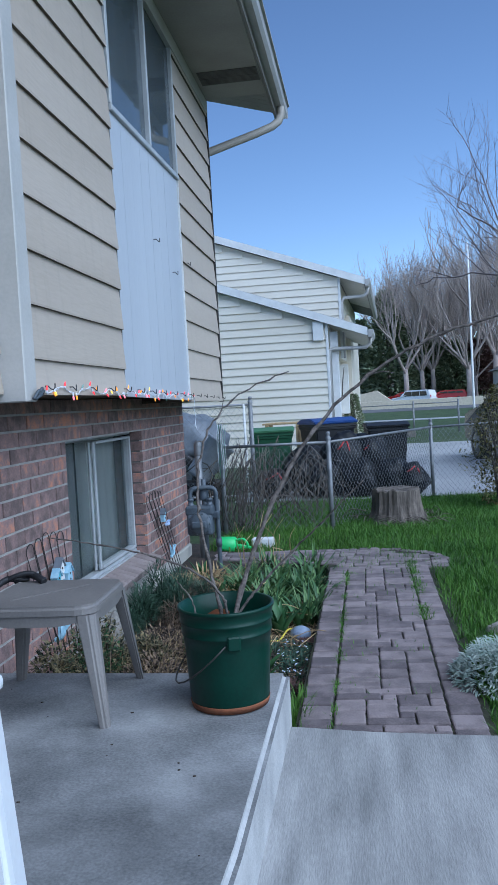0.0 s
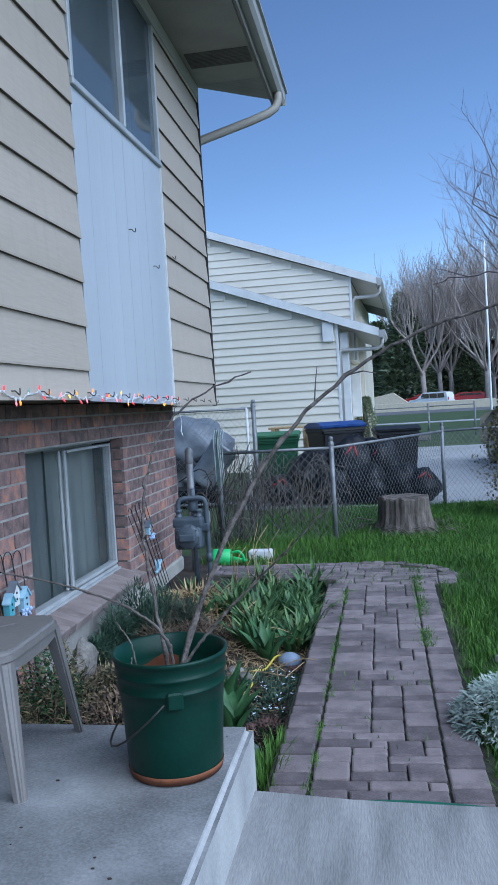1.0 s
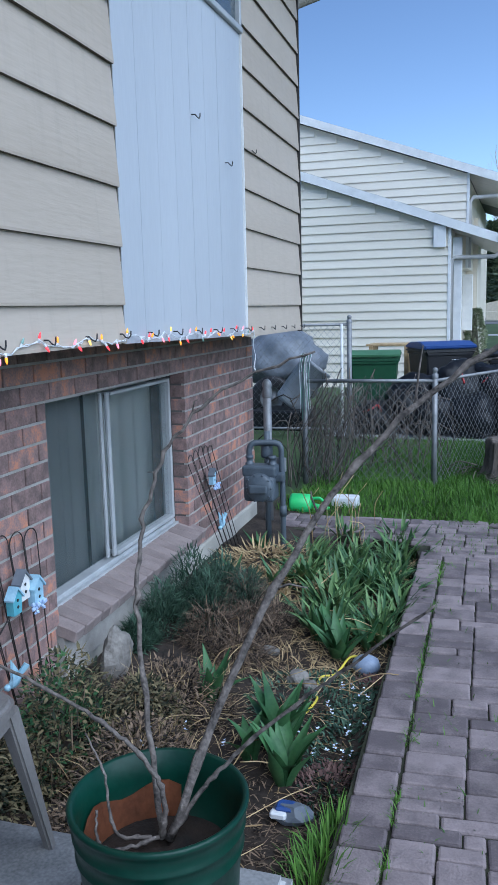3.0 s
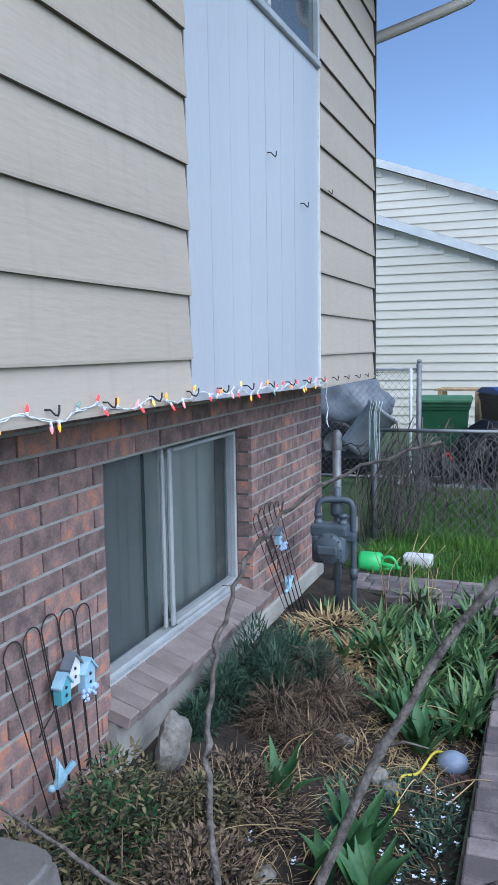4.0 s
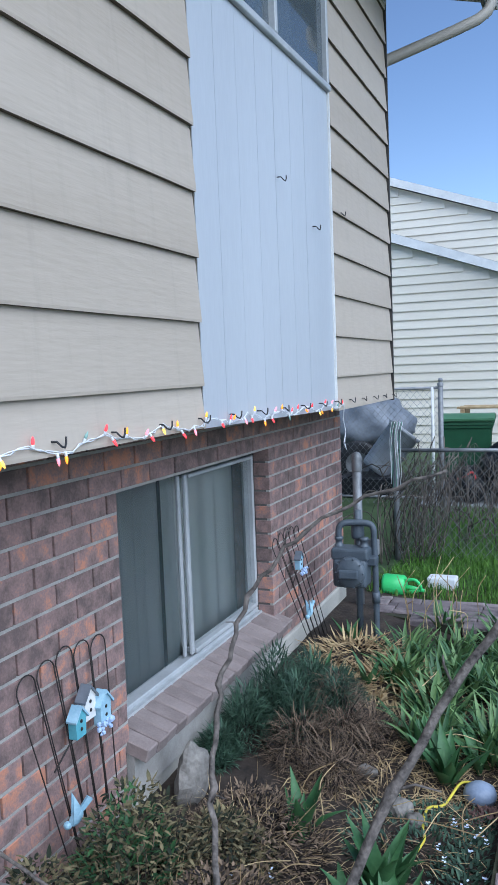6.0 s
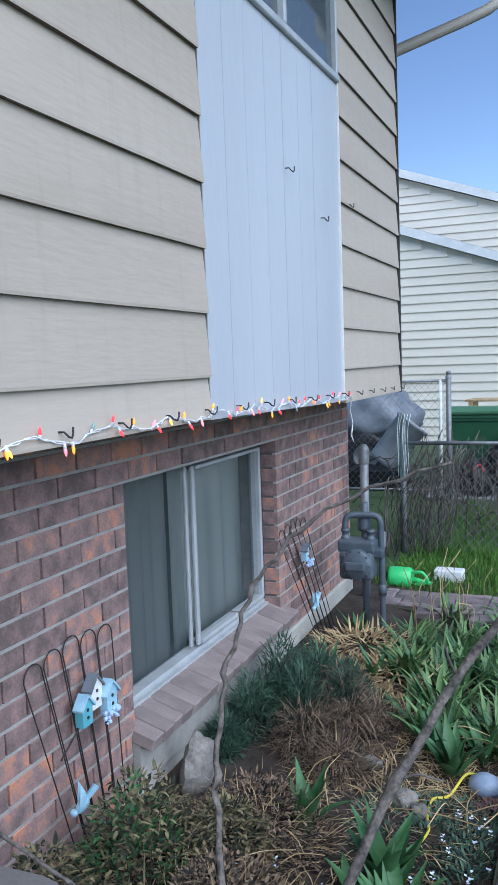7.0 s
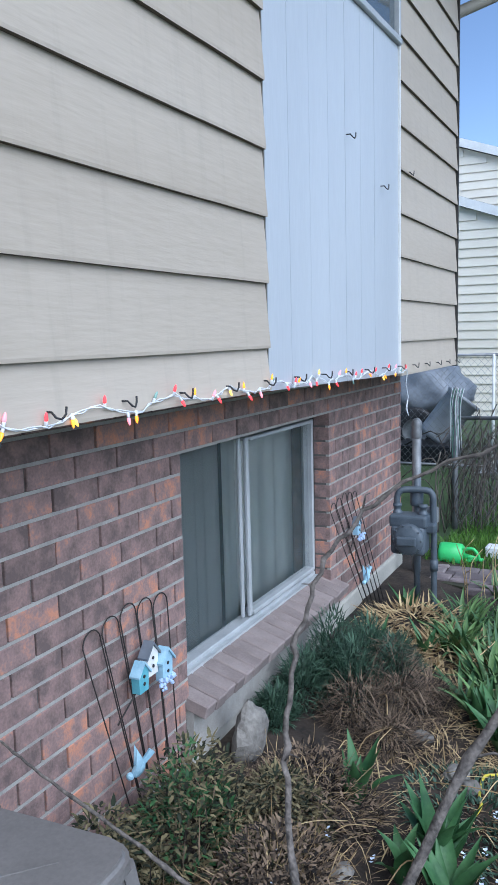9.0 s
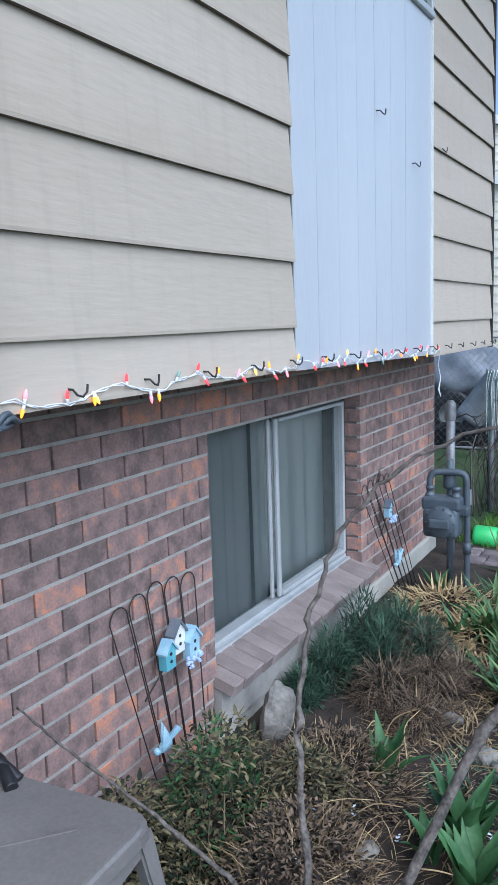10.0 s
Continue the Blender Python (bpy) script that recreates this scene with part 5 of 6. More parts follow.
def rubbish_bag(x, y, r, h, seed, red):
    ob = base("rubbish_bag", (x, y, -0.04), "full black rubbish bag with drawstring" if not red else "full black rubbish bag tied with red drawstring", "bag", "heap of rubbish bags")
    bm = B()
    bmesh.ops.create_icosphere(bm, subdivisions=4, radius=1)
    for v in bm.verts:
        c = v.co.copy()
        d = 1 + 0.2 * noise.noise(c * 1.6 + Vector((seed, 0, 0))) + 0.09 * noise.noise(c * 5 + Vector((seed, 1, 0)))
        v.co = Vector((c.x * r * d, c.y * r * 0.9 * d, h * 0.5 + max(-0.5, c.z * 0.5) * h * d * (1.0 if c.z < 0.6 else 1.15)))
    for f in bm.faces:
        f.smooth = True
    part("sack", bm, M_BAG, ob)
    if red:
        part("drawstring", tube(B(), bez([(-0.10, -r * 0.6, h * 0.75), (0, -r * 0.75, h * 0.86), (0.07, -r * 0.5, h * 0.95), (0.12, -r * 0.7, h * 0.78)], 5), 0.012, 6), M_RED, ob, "red plastic drawstring")


for i, (x, y, r, h) in enumerate(((0.15, 7.35, 0.36, 0.70), (0.62, 7.3, 0.38, 0.84), (0.98, 7.4, 0.36, 0.80), (1.30, 7.2, 0.32, 0.50), (1.56, 7.15, 0.26, 0.42), (0.4, 7.05, 0.28, 0.5), (-0.35, 7.2, 0.26, 0.4), (0.85, 7.05, 0.30, 0.5))):
    rubbish_bag(x, y, r, h, i * 3.1, i in (1, 2, 4, 6))
pallet = base("pallet", (0, 0, 0), "old wooden pallet rack behind the bins", "pallet")
for k in range(3):
    part("slat", box(B(), -0.75 + k * 0.02, 0.35, 8.85 + k * 0.16, 8.95 + k * 0.16, 0.962, 0.99, 0.004), M_STRAW, pallet)
for x in (-0.7, -0.2, 0.28):
    part("bearer", box(B(), x, x + 0.06, 8.83, 9.3, -0.04, 0.96, 0.004), M_STRAW, pallet)

# covered motorbike trailer behind the gate
tarp = base("covered_cart", (-1.95, 8.6, -0.04), "grey tarpaulin over a small wheeled cart", "cart")
bm = B()
bmesh.ops.create_icosphere(bm, subdivisions=4, radius=1)
for v in bm.verts:
    c = v.co.copy()
    d = 1 + 0.16 * noise.noise(c * 2.0) + 0.06 * noise.noise(c * 7)
    v.co = Vector((c.x * 0.66 * d, c.y * 0.5 * d, 0.75 + c.z * (0.52 if c.z > 0 else 0.28) * d))
for f in bm.faces:
    f.smooth = True
part("cover", bm, M_TARP, tarp, "crumpled grey tarpaulin")
bm = B()
lathe(bm, [(0.17, -0.07), (0.29, -0.08), (0.32, -0.05), (0.32, 0.05), (0.29, 0.08), (0.17, 0.07)], 28)
bm.transform(pose(0.0, -0.45, 0.32, 90, 0, 0))
wheel = part("tyre", bm, M_RUBBER, tarp)
bm = B()
lathe(bm, [(0, 0.03), (0.05, 0.03), (0.06, 0.0), (0.16, 0.02), (0.172, 0.05), (0.175, -0.05), (0, -0.05)], 20)
bm.transform(pose(0.0, -0.47, 0.32, 90, 0, 0))
part("rim", bm, M_GALV, wheel)
part("axle", box(B(), -0.5, 0.5, -0.42, 0.3, 0.28, 0.40, 0.02), M_RUBBER, tarp)
ob = base("dustbin", (-1.58, 7.60, 0.28), "grey plastic dustbin tipped on its side", "bin")
bm = B()
lathe(bm, [(0, 0), (0.17, 0), (0.19, 0.05), (0.215, 0.60), (0.235, 0.61), (0.235, 0.65), (0.20, 0.65), (0.17, 0.1), (0, 0.08)], 26)
part("shell", bm, M_BIN_GREY, ob)
ob.rotation_euler = (radians(-10), radians(38), 0)
single("crate", box(B(), -2.0, -1.25, 7.3, 7.9, -0.04, 0.22, 0.02), M_BAG, "low dark junk under the tipped dustbin", "crate")


# ---- stump ----
def stump(x, y):
    bm = B()
    n, rows = 56, []
    for z, r in ((-0.06, 0.42), (0.0, 0.36), (0.05, 0.31), (0.12, 0.275), (0.22, 0.255), (0.36, 0.25), (0.375, 0.24)):
        ring = []
        for k in range(n):
            a = 2 * math.pi * k / n
            d = 1 + 0.09 * noise.noise((math.cos(a) * 2, math.sin(a) * 2, 1)) + 0.16 * noise.noise((math.cos(a) * 11, math.sin(a) * 11, z * 1.2)) * (1 if z < 0.33 else 0.6)
            if z < 0.08:
                d += 0.05 * math.sin(a * 5) * (1 - max(0, z) / 0.1)
            zz = z + (0.03 * noise.noise((math.cos(a) * 3, math.sin(a) * 3, 4)) if z > 0.3 else 0)
            ring.append(bm.verts.new((r * d * math.cos(a), r * d * math.sin(a), zz)))
        rows.append(ring)
    for a, b in zip(rows, rows[1:]):
        for k in range(n):
            bm.faces.new((a[k], a[(k + 1) % n], b[(k + 1) % n], b[k]))
    c = bm.verts.new((0, 0, 0.36))
    for k in range(n):
        bm.faces.new((rows[-1][k], rows[-1][(k + 1) % n], c))
    ob = base("tree_stump", (x, y, -0.035), "weathered grey tree stump with split bark on the lawn", "stump")
    part("trunk", bm, M_STUMP, ob)
    bm = B()
    for k in range(70):
        a, r = rnd(0, 6.28), rnd(0.28, 0.5)
        p = Vector((r * math.cos(a), r * math.sin(a), rnd(0.0, 0.1)))
        b = a + rnd(0.8, 2.2)
        tube(bm, bez([p, p + Vector((0.12 * math.cos(b), 0.12 * math.sin(b), 0.03)), p + Vector((0.25 * math.cos(b), 0.25 * math.sin(b), -0.03))], 3), [rnd(0.002, 0.005)] * 7, 4)
    part("dead_roots", bm, M_STUMP, ob, "loose grey shoots round the base")


stump(1.36, 4.72)

# ---- driveway, street ----
bm = B()
prism(bm, [(-0.9, 6.95), (1.5, 6.75), (4.5, 7.4), (4.6, 17.5), (1.1, 17.5), (1.0, 9.5), (-0.9, 9.5)], "z", -0.2, -0.028)
single("driveway", bm, M_DRIVE, "pale grey concrete driveway", "driveway", kind="structure")
bm = B()
prism(bm, [(-60, 33.0), (80, 33.0), (80, 34.2), (-60, 34.2)], "z", -0.2, -0.012)
single("pavement", bm, M_DRIVE, "concrete pavement along the street", "pavement", kind="structure")
bm = B()
prism(bm, [(-60, 48.0), (80, 48.0), (80, 55.0), (-60, 55.0)], "z", -0.2, -0.015)
single("road", bm, M_ASPHALT, "grey asphalt street", "road", kind="structure")
fence("low_far_fence", "low galvanised fence panels across the driveway", [(-0.6, 21.5), (0.35, 21.5), (2.0, 21.8), (3.4, 22.0)], 0.95, [0.92], 0.03, caps=False, link=False)
single("railway_sleeper", box(B(), -0.6, 2.0, 20.2, 20.45, -0.04, 0.17, 0.02), M_STONE, "long pale landscaping timber at the lawn", "timber")
single("far_block_wall", box(B(), -20, 9, 60, 60.3, -0.2, 0.50, 0.02), M_TENT, "low pale garden wall across the street", "wall")


# ---- neighbour's house ----
def neighbour():
    ob = base("neighbour_house", (0, 0, 0), "cream vinyl-sided two-storey neighbour house with white gutters", "house")
    def gable(yw, x_corner, z_eave, slope, x_left, z_bot, depth, over, e, wall_x):
        n = int((z_eave - z_bot) / e) + int((wall_x - x_left) * slope / e) + 1
        vs_bm = B()
        top = lambda x: z_eave + (wall_x - x) * slope
        prism(vs_bm, [(x_left, z_bot), (wall_x - 0.01, z_bot), (wall_x - 0.01, top(wall_x)), (x_left, top(x_left))], "y", yw + 0.02, yw + depth)
        wall = part("wall", vs_bm, M_NB_SIDING, ob)
        k = 0
        z = z_bot
        while z < top(x_left) - 0.02:
            xr = wall_x if z + e <= z_eave else wall_x - (z + e - z_eave) / slope
            if xr < x_left + 0.2:
                break
            bm = B()
            prism(bm, [(yw + 0.019, z), (yw - 0.012, z), (yw - 0.012, z + 0.012), (yw + 0.012, z + e - 0.003), (yw + 0.019, z + e - 0.003)], "x", x_left, xr)
            part("siding_board", bm, M_NB_SIDING, wall)
            z += e
            k += 1
        # roof deck, rake board, gutter, soffit
        xe = wall_x + over
        bm = B()
        prism(bm, [(x_left, top(x_left) + 0.05), (xe, top(xe) + 0.05), (xe, top(xe) + 0.17), (x_left, top(x_left) + 0.17)], "y", yw - 0.10, yw + depth)
        part("roof", bm, M_SHINGLE, ob, "grey shingle roof")
        bm = B()
        prism(bm, [(x_left, top(x_left) + 0.0), (xe, top(xe) + 0.0), (xe, top(xe) + 0.165), (x_left, top(x_left) + 0.165)], "y", yw - 0.13, yw - 0.101)
        part("rake_board", bm, M_WHITE, ob, "white rake board")
        for q in range(14):
            bm = B()
            y0 = yw - 0.09 + q * 0.42
            prism(bm, [(wall_x, top(wall_x) + 0.02), (xe - 0.03, top(xe) + 0.03), (xe - 0.03, top(xe) + 0.048), (wall_x, top(wall_x) + 0.048)], "y", y0, y0 + 0.405)
            part("soffit_board", bm, M_GREY_TRIM, ob)
        bm = B()
        prism(bm, [(xe, top(xe) - 0.03), (xe + 0.08, top(xe) - 0.03), (xe + 0.12, top(xe) + 0.05), (xe + 0.12, top(xe) + 0.12), (xe, top(xe) + 0.12)], "y", yw - 0.14, yw + depth)
        part("gutter", bm, M_GUTTER, ob, "white metal gutter")
        ds = part("downspout", tube(B(), [(xe + 0.05, yw + 0.2, top(xe) - 0.02), (xe + 0.04, yw + 0.2, top(xe) - 0.14), (xe - 0.05, yw + 0.2, top(xe) - 0.22), (wall_x + 0.12, yw + 0.06, top(wall_x) - 0.46 - (over - 0.6) * 0.3), (wall_x + 0.06, yw + 0.05, top(wall_x) - 0.56), (wall_x + 0.06, yw + 0.05, 0 if z_bot < 1 else z_bot)], 0.04, 8), M_GUTTER, ob, "white downspout")
        part("corner_board", box(B(), wall_x - 0.005, wall_x + 0.05, yw - 0.016, yw + 0.10, z_bot, top(wall_x) - 0.0, 0.004), M_WHITE, ob, "white corner post")
    gable(12.6, 0.1, 2.869, 0.362, -6.0, -0.055, 1.65, 0.86, 0.162, 0.07)
    gable(14.3, 0.4, 4.025, 0.357, -6.0, 2.2, 9.0, 0.61, 0.162, 0.27)
    part("wall", box(B(), -6, 0.36, 17.0, 22.0, -0.1, 3.4), M_NB_SIDING, ob)
    part("eave_return", box(B(), -0.19, 0.03, 12.53, 12.586, 2.52, 2.91, 0.006), M_WHITE, ob, "white boxed eave return")
    part("porch_column", box(B(), 0.13, 0.30, 12.75, 12.92, -0.1, 2.70, 0.006), M_WHITE, ob, "white square porch column")
    part("lower_wall", box(B(), -6, 0.10, 14.35, 22.5, -0.1, 3.0), M_NB_SIDING, ob)
    part("shutter", box(B(), 0.12, 0.34, 15.6, 15.7, 0.9, 2.1, 0.01), M_WHITE, ob)


neighbour()


# ---- trees ----
def branch(vs, fs, p, d, length, r, depth, rng, spread, up, sides):
    n = 4
    pts = [p.copy()]
    q = p.copy()
    dd = d.copy()
    for k in range(n):
        dd = (dd + Vector((rng.uniform(-1, 1), rng.uniform(-1, 1), rng.uniform(-1, 1))) * 0.16 + Vector((0, 0, up))).normalized()
        q = q + dd * (length / n)
        pts.append(q.copy())
    i0 = len(vs)
    s = sides if depth > 1 else 3
    ref = dd.cross(Vector((0.3, 0.5, 0.8))).normalized()
    oth = dd.cross(ref)
    for k, pt in enumerate(pts):
        rr = r * (1 - 0.5 * k / n)
        for j in range(s):
            a = 6.283 * j / s
            vs.append(pt + (ref * math.cos(a) + oth * math.sin(a)) * rr)
    for k in range(n):
        for j in range(s):
            fs.append((i0 + k * s + j, i0 + k * s + (j + 1) % s, i0 + (k + 1) * s + (j + 1) % s, i0 + (k + 1) * s + j))
    if depth == 0:
        return
    kids = 3 if depth > 2 else rng.choice((4, 4, 5))
    for k in range(kids):
        t = 1.0 if k == 0 else rng.uniform(0.4, 0.95)
        idx = min(n, int(t * n))
        pt = pts[idx]
        nd = (dd + Vector((rng.uniform(-1, 1), rng.uniform(-1, 1), rng.uniform(-0.6, 1))) * spread).normalized()
        branch(vs, fs, pt, nd, length * rng.uniform(0.6, 0.82), r * (0.62 if k == 0 else 0.45), depth - 1, rng, spread, up, sides)


def bare_tree(name, label, loc, h, r, depth, seed, mat, spread=0.75, up=0.06, limbs=5, fork=0.25):
    rng = random.Random(seed)
    ob = base(name, loc, label, "tree")
    bm = B()
    top = h * fork
    tube(bm, [(0, 0, -0.3), (0, 0, 0.1), (0.05, 0, top * 0.5), (0, 0.03, top)], [r * 1.5, r * 1.15, r, r * 0.9], 10)
    part("trunk", bm, mat, ob)
    vs, fs = [], []
    for k in range(limbs):
        a = 6.283 * k / limbs + rng.uniform(-0.4, 0.4)
        d = Vector((math.cos(a) * 0.8, math.sin(a) * 0.8, rng.uniform(0.6, 1.4))).normalized()
        branch(vs, fs, Vector((0, 0, top * rng.uniform(0.85, 1.0))), d, h * 0.27, r * 0.55, depth, rng, spread, up, 5)
    o = new("crown", raw("crown", vs, fs, mat))
    o.parent = ob
    tagged(o, "open crown of bare twigs")
    return ob


bare_tree("bare_tree", "leafless spreading yard tree with fine upturned twigs", (6.7, 18.5, -0.06), 9.6, 0.12, 5, 3, M_BARK_TREE, 0.85, 0.05, 9, 0.27)
far = [bare_tree("bare_tree", "tall leafless grey-brown tree across the street", (30 + 0 * k, 120, 0), 21, 0.3, 4, 20 + k, M_BARK_HAZED, 0.55, 0.10, 6, 0.2) for k in range(3)]
spots = [(3, 92), (6.5, 100), (10, 90), (13, 105), (17, 95), (8.5, 112), (4.5, 118), (12, 120), (20, 112), (15.5, 88), (1, 108), (24, 100), (2.5, 130), (7, 128), (10.5, 135), (17, 125), (5, 96), (8, 104), (11.5, 98), (14.5, 112), (18.5, 104), (21.5, 96), (3.5, 112), (9.5, 120), (19, 122), (13.5, 94), (6, 140), (15, 138), (22, 130), (1.5, 122)]
for k, (x, y) in enumerate(spots):
    if k < 3:
        far[k].matrix_basis = pose(x, y, height(x, y), 0, 0, 40 * k)
    else:
        copy_thing(far[k % 3], pose(x, y, height(x, y), 0, 0, 67 * k) @ Matrix.Scale(0.75 + 0.1 * ((k * 5) % 6), 4))


def conifer(loc, h, r, seed, mat=M_CONIFER, label="dense dark green conifer", name="conifer", cone=0.75):
    rng = random.Random(seed)
    ob = base(name, loc, label, "tree")
    part("trunk", tube(B(), [(0, 0, -0.2), (0, 0, h * 0.9)], [0.16, 0.03], 8), M_BARK_DARK, ob)
    vs, fs = [], []
    for k in range(5200):
        u = rng.random() ** 0.8
        a = rng.uniform(0, 6.283)
        lump = 1 + 0.35 * noise.noise((math.cos(a) * 1.6, math.sin(a) * 1.6, u * 5 + seed))
        rr = r * (1 - u) ** cone * lump * (rng.random() ** 0.35) + 0.05
        p = Vector((rr * math.cos(a), rr * math.sin(a), h * (0.04 + 0.96 * u)))
        d = Vector((math.cos(a + rng.uniform(-0.7, 0.7)), math.sin(a + rng.uniform(-0.7, 0.7)), rng.uniform(-0.5, 0.7))).normalized()
        s = d.cross(Vector((rng.uniform(-1, 1), rng.uniform(-1, 1), 1))).normalized()
        l, w = rng.uniform(0.25, 0.55) * r / 2, rng.uniform(0.05, 0.12) * r / 2
        i = len(vs)
        vs += [p - s * w, p + s * w, p + d * l + s * w * 0.3, p + d * l - s * w * 0.3]
        fs.append((i, i + 1, i + 2, i + 3))
    o = new("crown", raw("crown", vs, fs, mat, False))
    o.parent = ob
    return ob


conifer((1.0, 100, -0.6), 14.2, 3.8, 1)
conifer((-2.4, 104, -0.6), 11.0, 3.8, 2)
conifer((5.2, 104, -0.6), 9.0, 3.8, 3, cone=0.5)
conifer((9.0, 102, -0.6), 7.6, 3.2, 4, cone=0.5)
conifer((12.0, 104, -0.6), 7.6, 3.4, 5, M_TREE_RED, "reddish brown twiggy shrub", "tall_shrub", 0.45)
conifer((0.36, 16.4, -0.04), 1.4, 0.25, 6, M_CONIFER, "small clipped evergreen by the neighbour's wall", "evergreen", 0.4)


def leafy_bush(loc, r, h, seed):
    rng = random.Random(seed)
    ob = base("bush", loc, "ragged yellowish-green leafy bush by the fence", "bush")
    bm = B()
    for k in range(26):
        a = rng.uniform(0, 6.28)
        q = Vector((r * 0.8 * math.cos(a) * rng.random(), r * 0.8 * math.sin(a) * rng.random(), h * rng.uniform(0.6, 1.0)))
        tube(bm, bez([(0.05 * math.cos(a), 0.05 * math.sin(a), -0.05), q * 0.5 + Vector((0, 0, 0.1)), q], 4), [0.012] * 4 + [0.007] * 4 + [0.004], 5)
    part("branchwork", bm, M_BARK, ob)
    vs, fs = [], []
    for k in range(3600):
        a, u = rng.uniform(0, 6.283), rng.random()
        prof = math.sin(math.pi * min(1, 0.12 + 0.85 * u)) ** 0.6
        lump = 1 + 0.5 * noise.noise((math.cos(a) * 2, math.sin(a) * 2, u * 4 + seed))
        rr = r * prof * lump * rng.random() ** 0.4
        leaf(vs, fs, (rr * math.cos(a), rr * math.sin(a), h * u), rng.uniform(0, 6.283), rng.uniform(0.03, 0.06), rng.uniform(0.018, 0.03), rng.uniform(-0.5, 1.2), rng.uniform(0, 1), 2, 0.2)
    o = new("foliage", raw("foliage", vs, fs, M_BUSH, False))
    o.parent = ob


leafy_bush((2.62, 5.6, -0.04), 0.42, 1.45, 8)
bm = B()
tube(bm, [(4.70, 30.5, -0.5), (4.70, 30.5, 0.6), (4.70, 30.5, 7.3)], [0.06, 0.05, 0.035], 10)
single("flag_pole", bm, M_WHITE, "slim white pole by the street", "pole")


# ---- cars and far buildings ----
def car(name, loc, yaw, paint, label, suv=True):
    ob = base(name, loc, label, "car")
    hh = 1.72 if suv else 1.45
    prof = [(-2.25, 0.35), (2.25, 0.35), (2.3, 0.7), (2.2, 0.95), (1.25, 1.08), (0.6, hh - 0.06), (0.3, hh), (-1.7, hh), (-2.1, hh - 0.08), (-2.3, 1.05), (-2.32, 0.6)]
    bm = B()
    prism(bm, prof, "y", -0.9, 0.9)
    for v in bm.verts:
        if v.co.z > 1.2:
            v.co.y *= 0.86
    bmesh.ops.bevel(bm, geom=bm.edges[:], offset=0.05, segments=2, affect="EDGES")
    body = part("body", bm, paint, ob)
    for s in (-1, 1):
        for x0, x1 in ((-1.95, -1.15), (-1.08, -0.25), (-0.18, 0.55)):
            bm = B()
            prism(bm, [(x0, 1.10), (x1 + (0.30 if x1 > 0.5 else 0), 1.10), (x1, hh - 0.14), (x0 + (0.1 if x0 < -1.5 else 0), hh - 0.14)], "y", -0.012, 0.012)
            w = part("side_window", bm, M_CARGLASS, body)
            w.matrix_basis = pose(0, s * 0.862, 0, 0, 0, 0) @ Matrix.Translation((0, 0, 0))
        for x in (-1.4, 1.42):
            bm = B()
            lathe(bm, [(0, 0.1), (0.2, 0.1), (0.22, 0.12), (0.33, 0.11), (0.35, 0.06), (0.35, -0.1), (0, -0.1)], 22)
            bm.transform(pose(x, s * 0.82, 0.35, 90 * (-s), 0, 0))
            wh = part("wheel", bm, M_RUBBER, ob)
            bm = B()
            lathe(bm, [(0, 0.125), (0.18, 0.118), (0.2, 0.10)], 14)
            bm.transform(pose(x, s * 0.82, 0.35, 90 * (-s), 0, 0))
            part("rim", bm, M_GALV, wh)
        part("headlight", box(B(), 2.2, 2.29, s * 0.62 - 0.16, s * 0.62 + 0.16, 0.72, 0.86, 0.03), M_PLASTIC, body)
        part("tail_light", box(B(), -2.34, -2.27, s * 0.72 - 0.09, s * 0.72 + 0.09, 0.85, 1.15, 0.02), M_RED, body)
    ob.rotation_euler = (0, 0, radians(yaw))
    return ob


car("car", (3.6, 84, -0.59), 150, M_CARWHITE, "white parked sport utility car by the street")
car("car", (2.9, 90, -0.5), 165, M_CARRED, "red parked car behind the white one", False)
car("car", (7.4, 91, -0.55), 175, M_CARRED, "red pickup-like car parked far off", False)
car("car", (4.15, 10.8, -0.04), 100, M_CARBLACK, "black parked car behind the bush", False)
bm = B()
prism(bm, [(-1.5, -0.05), (1.45, -0.05), (1.45, 0.35), (0.1, 1.35), (-1.5, 1.05)], "y", 62.0, 65.5)
single("canvas_shelter", bm, M_TENT, "cream canvas shelter across the street", "shelter")


def far_house(x, y, w, d, h, wall, label):
    ob = base("far_house", (x, y, height(x, y)), label, "house")
    part("wall", box(B(), -w / 2, w / 2, 0, d, 0, h), wall, ob)
    bm = B()
    prism(bm, [(-w / 2 - 0.5, h), (w / 2 + 0.5, h), (0, h + w * 0.28)], "y", -0.4, d + 0.4)
    part("roof", bm, M_SHINGLE, ob)
    for k in range(3):
        wx = -w / 2 + w * (k + 0.5) / 3
        wd = part("window", box(B(), wx - 0.6, wx + 0.6, -0.06, 0.02, 1.0, 2.2), M_WHITE, ob)
        part("pane", box(B(), wx - 0.5, wx + 0.5, -0.08, -0.062, 1.1, 2.1), M_CARGLASS, wd)


far_house(17.6, 84, 9, 8, 3.4, M_WHITE, "white far house among bare trees")
far_house(-12, 96, 14, 8, 3.2, M_TENT, "beige far house across the street")
far_house(9, 140, 10, 8, 5.5, M_TENT, "pale house on the far slope")

# ---- brick path ----
path = base("brick_path", (0, 0, 0), "weathered purple-grey concrete paver path with weeds in joints", "path", kind="structure")
bm = B()
prism(bm, [(path_left(-1.3) - 0.01, -1.31), (path_left(-1.3) + 0.80, -1.35), (1.70, 2.3), (1.55, 2.8), (1.2, 3.02), (-0.40, 3.04), (-0.40, 2.74), (0.75, 2.42), (path_left(2.2), 2.2)], "z", -0.10, -0.014)
part("sand_bed", bm, M_JOINT, path, "dark mossy sand between pavers")
PAVER = {}


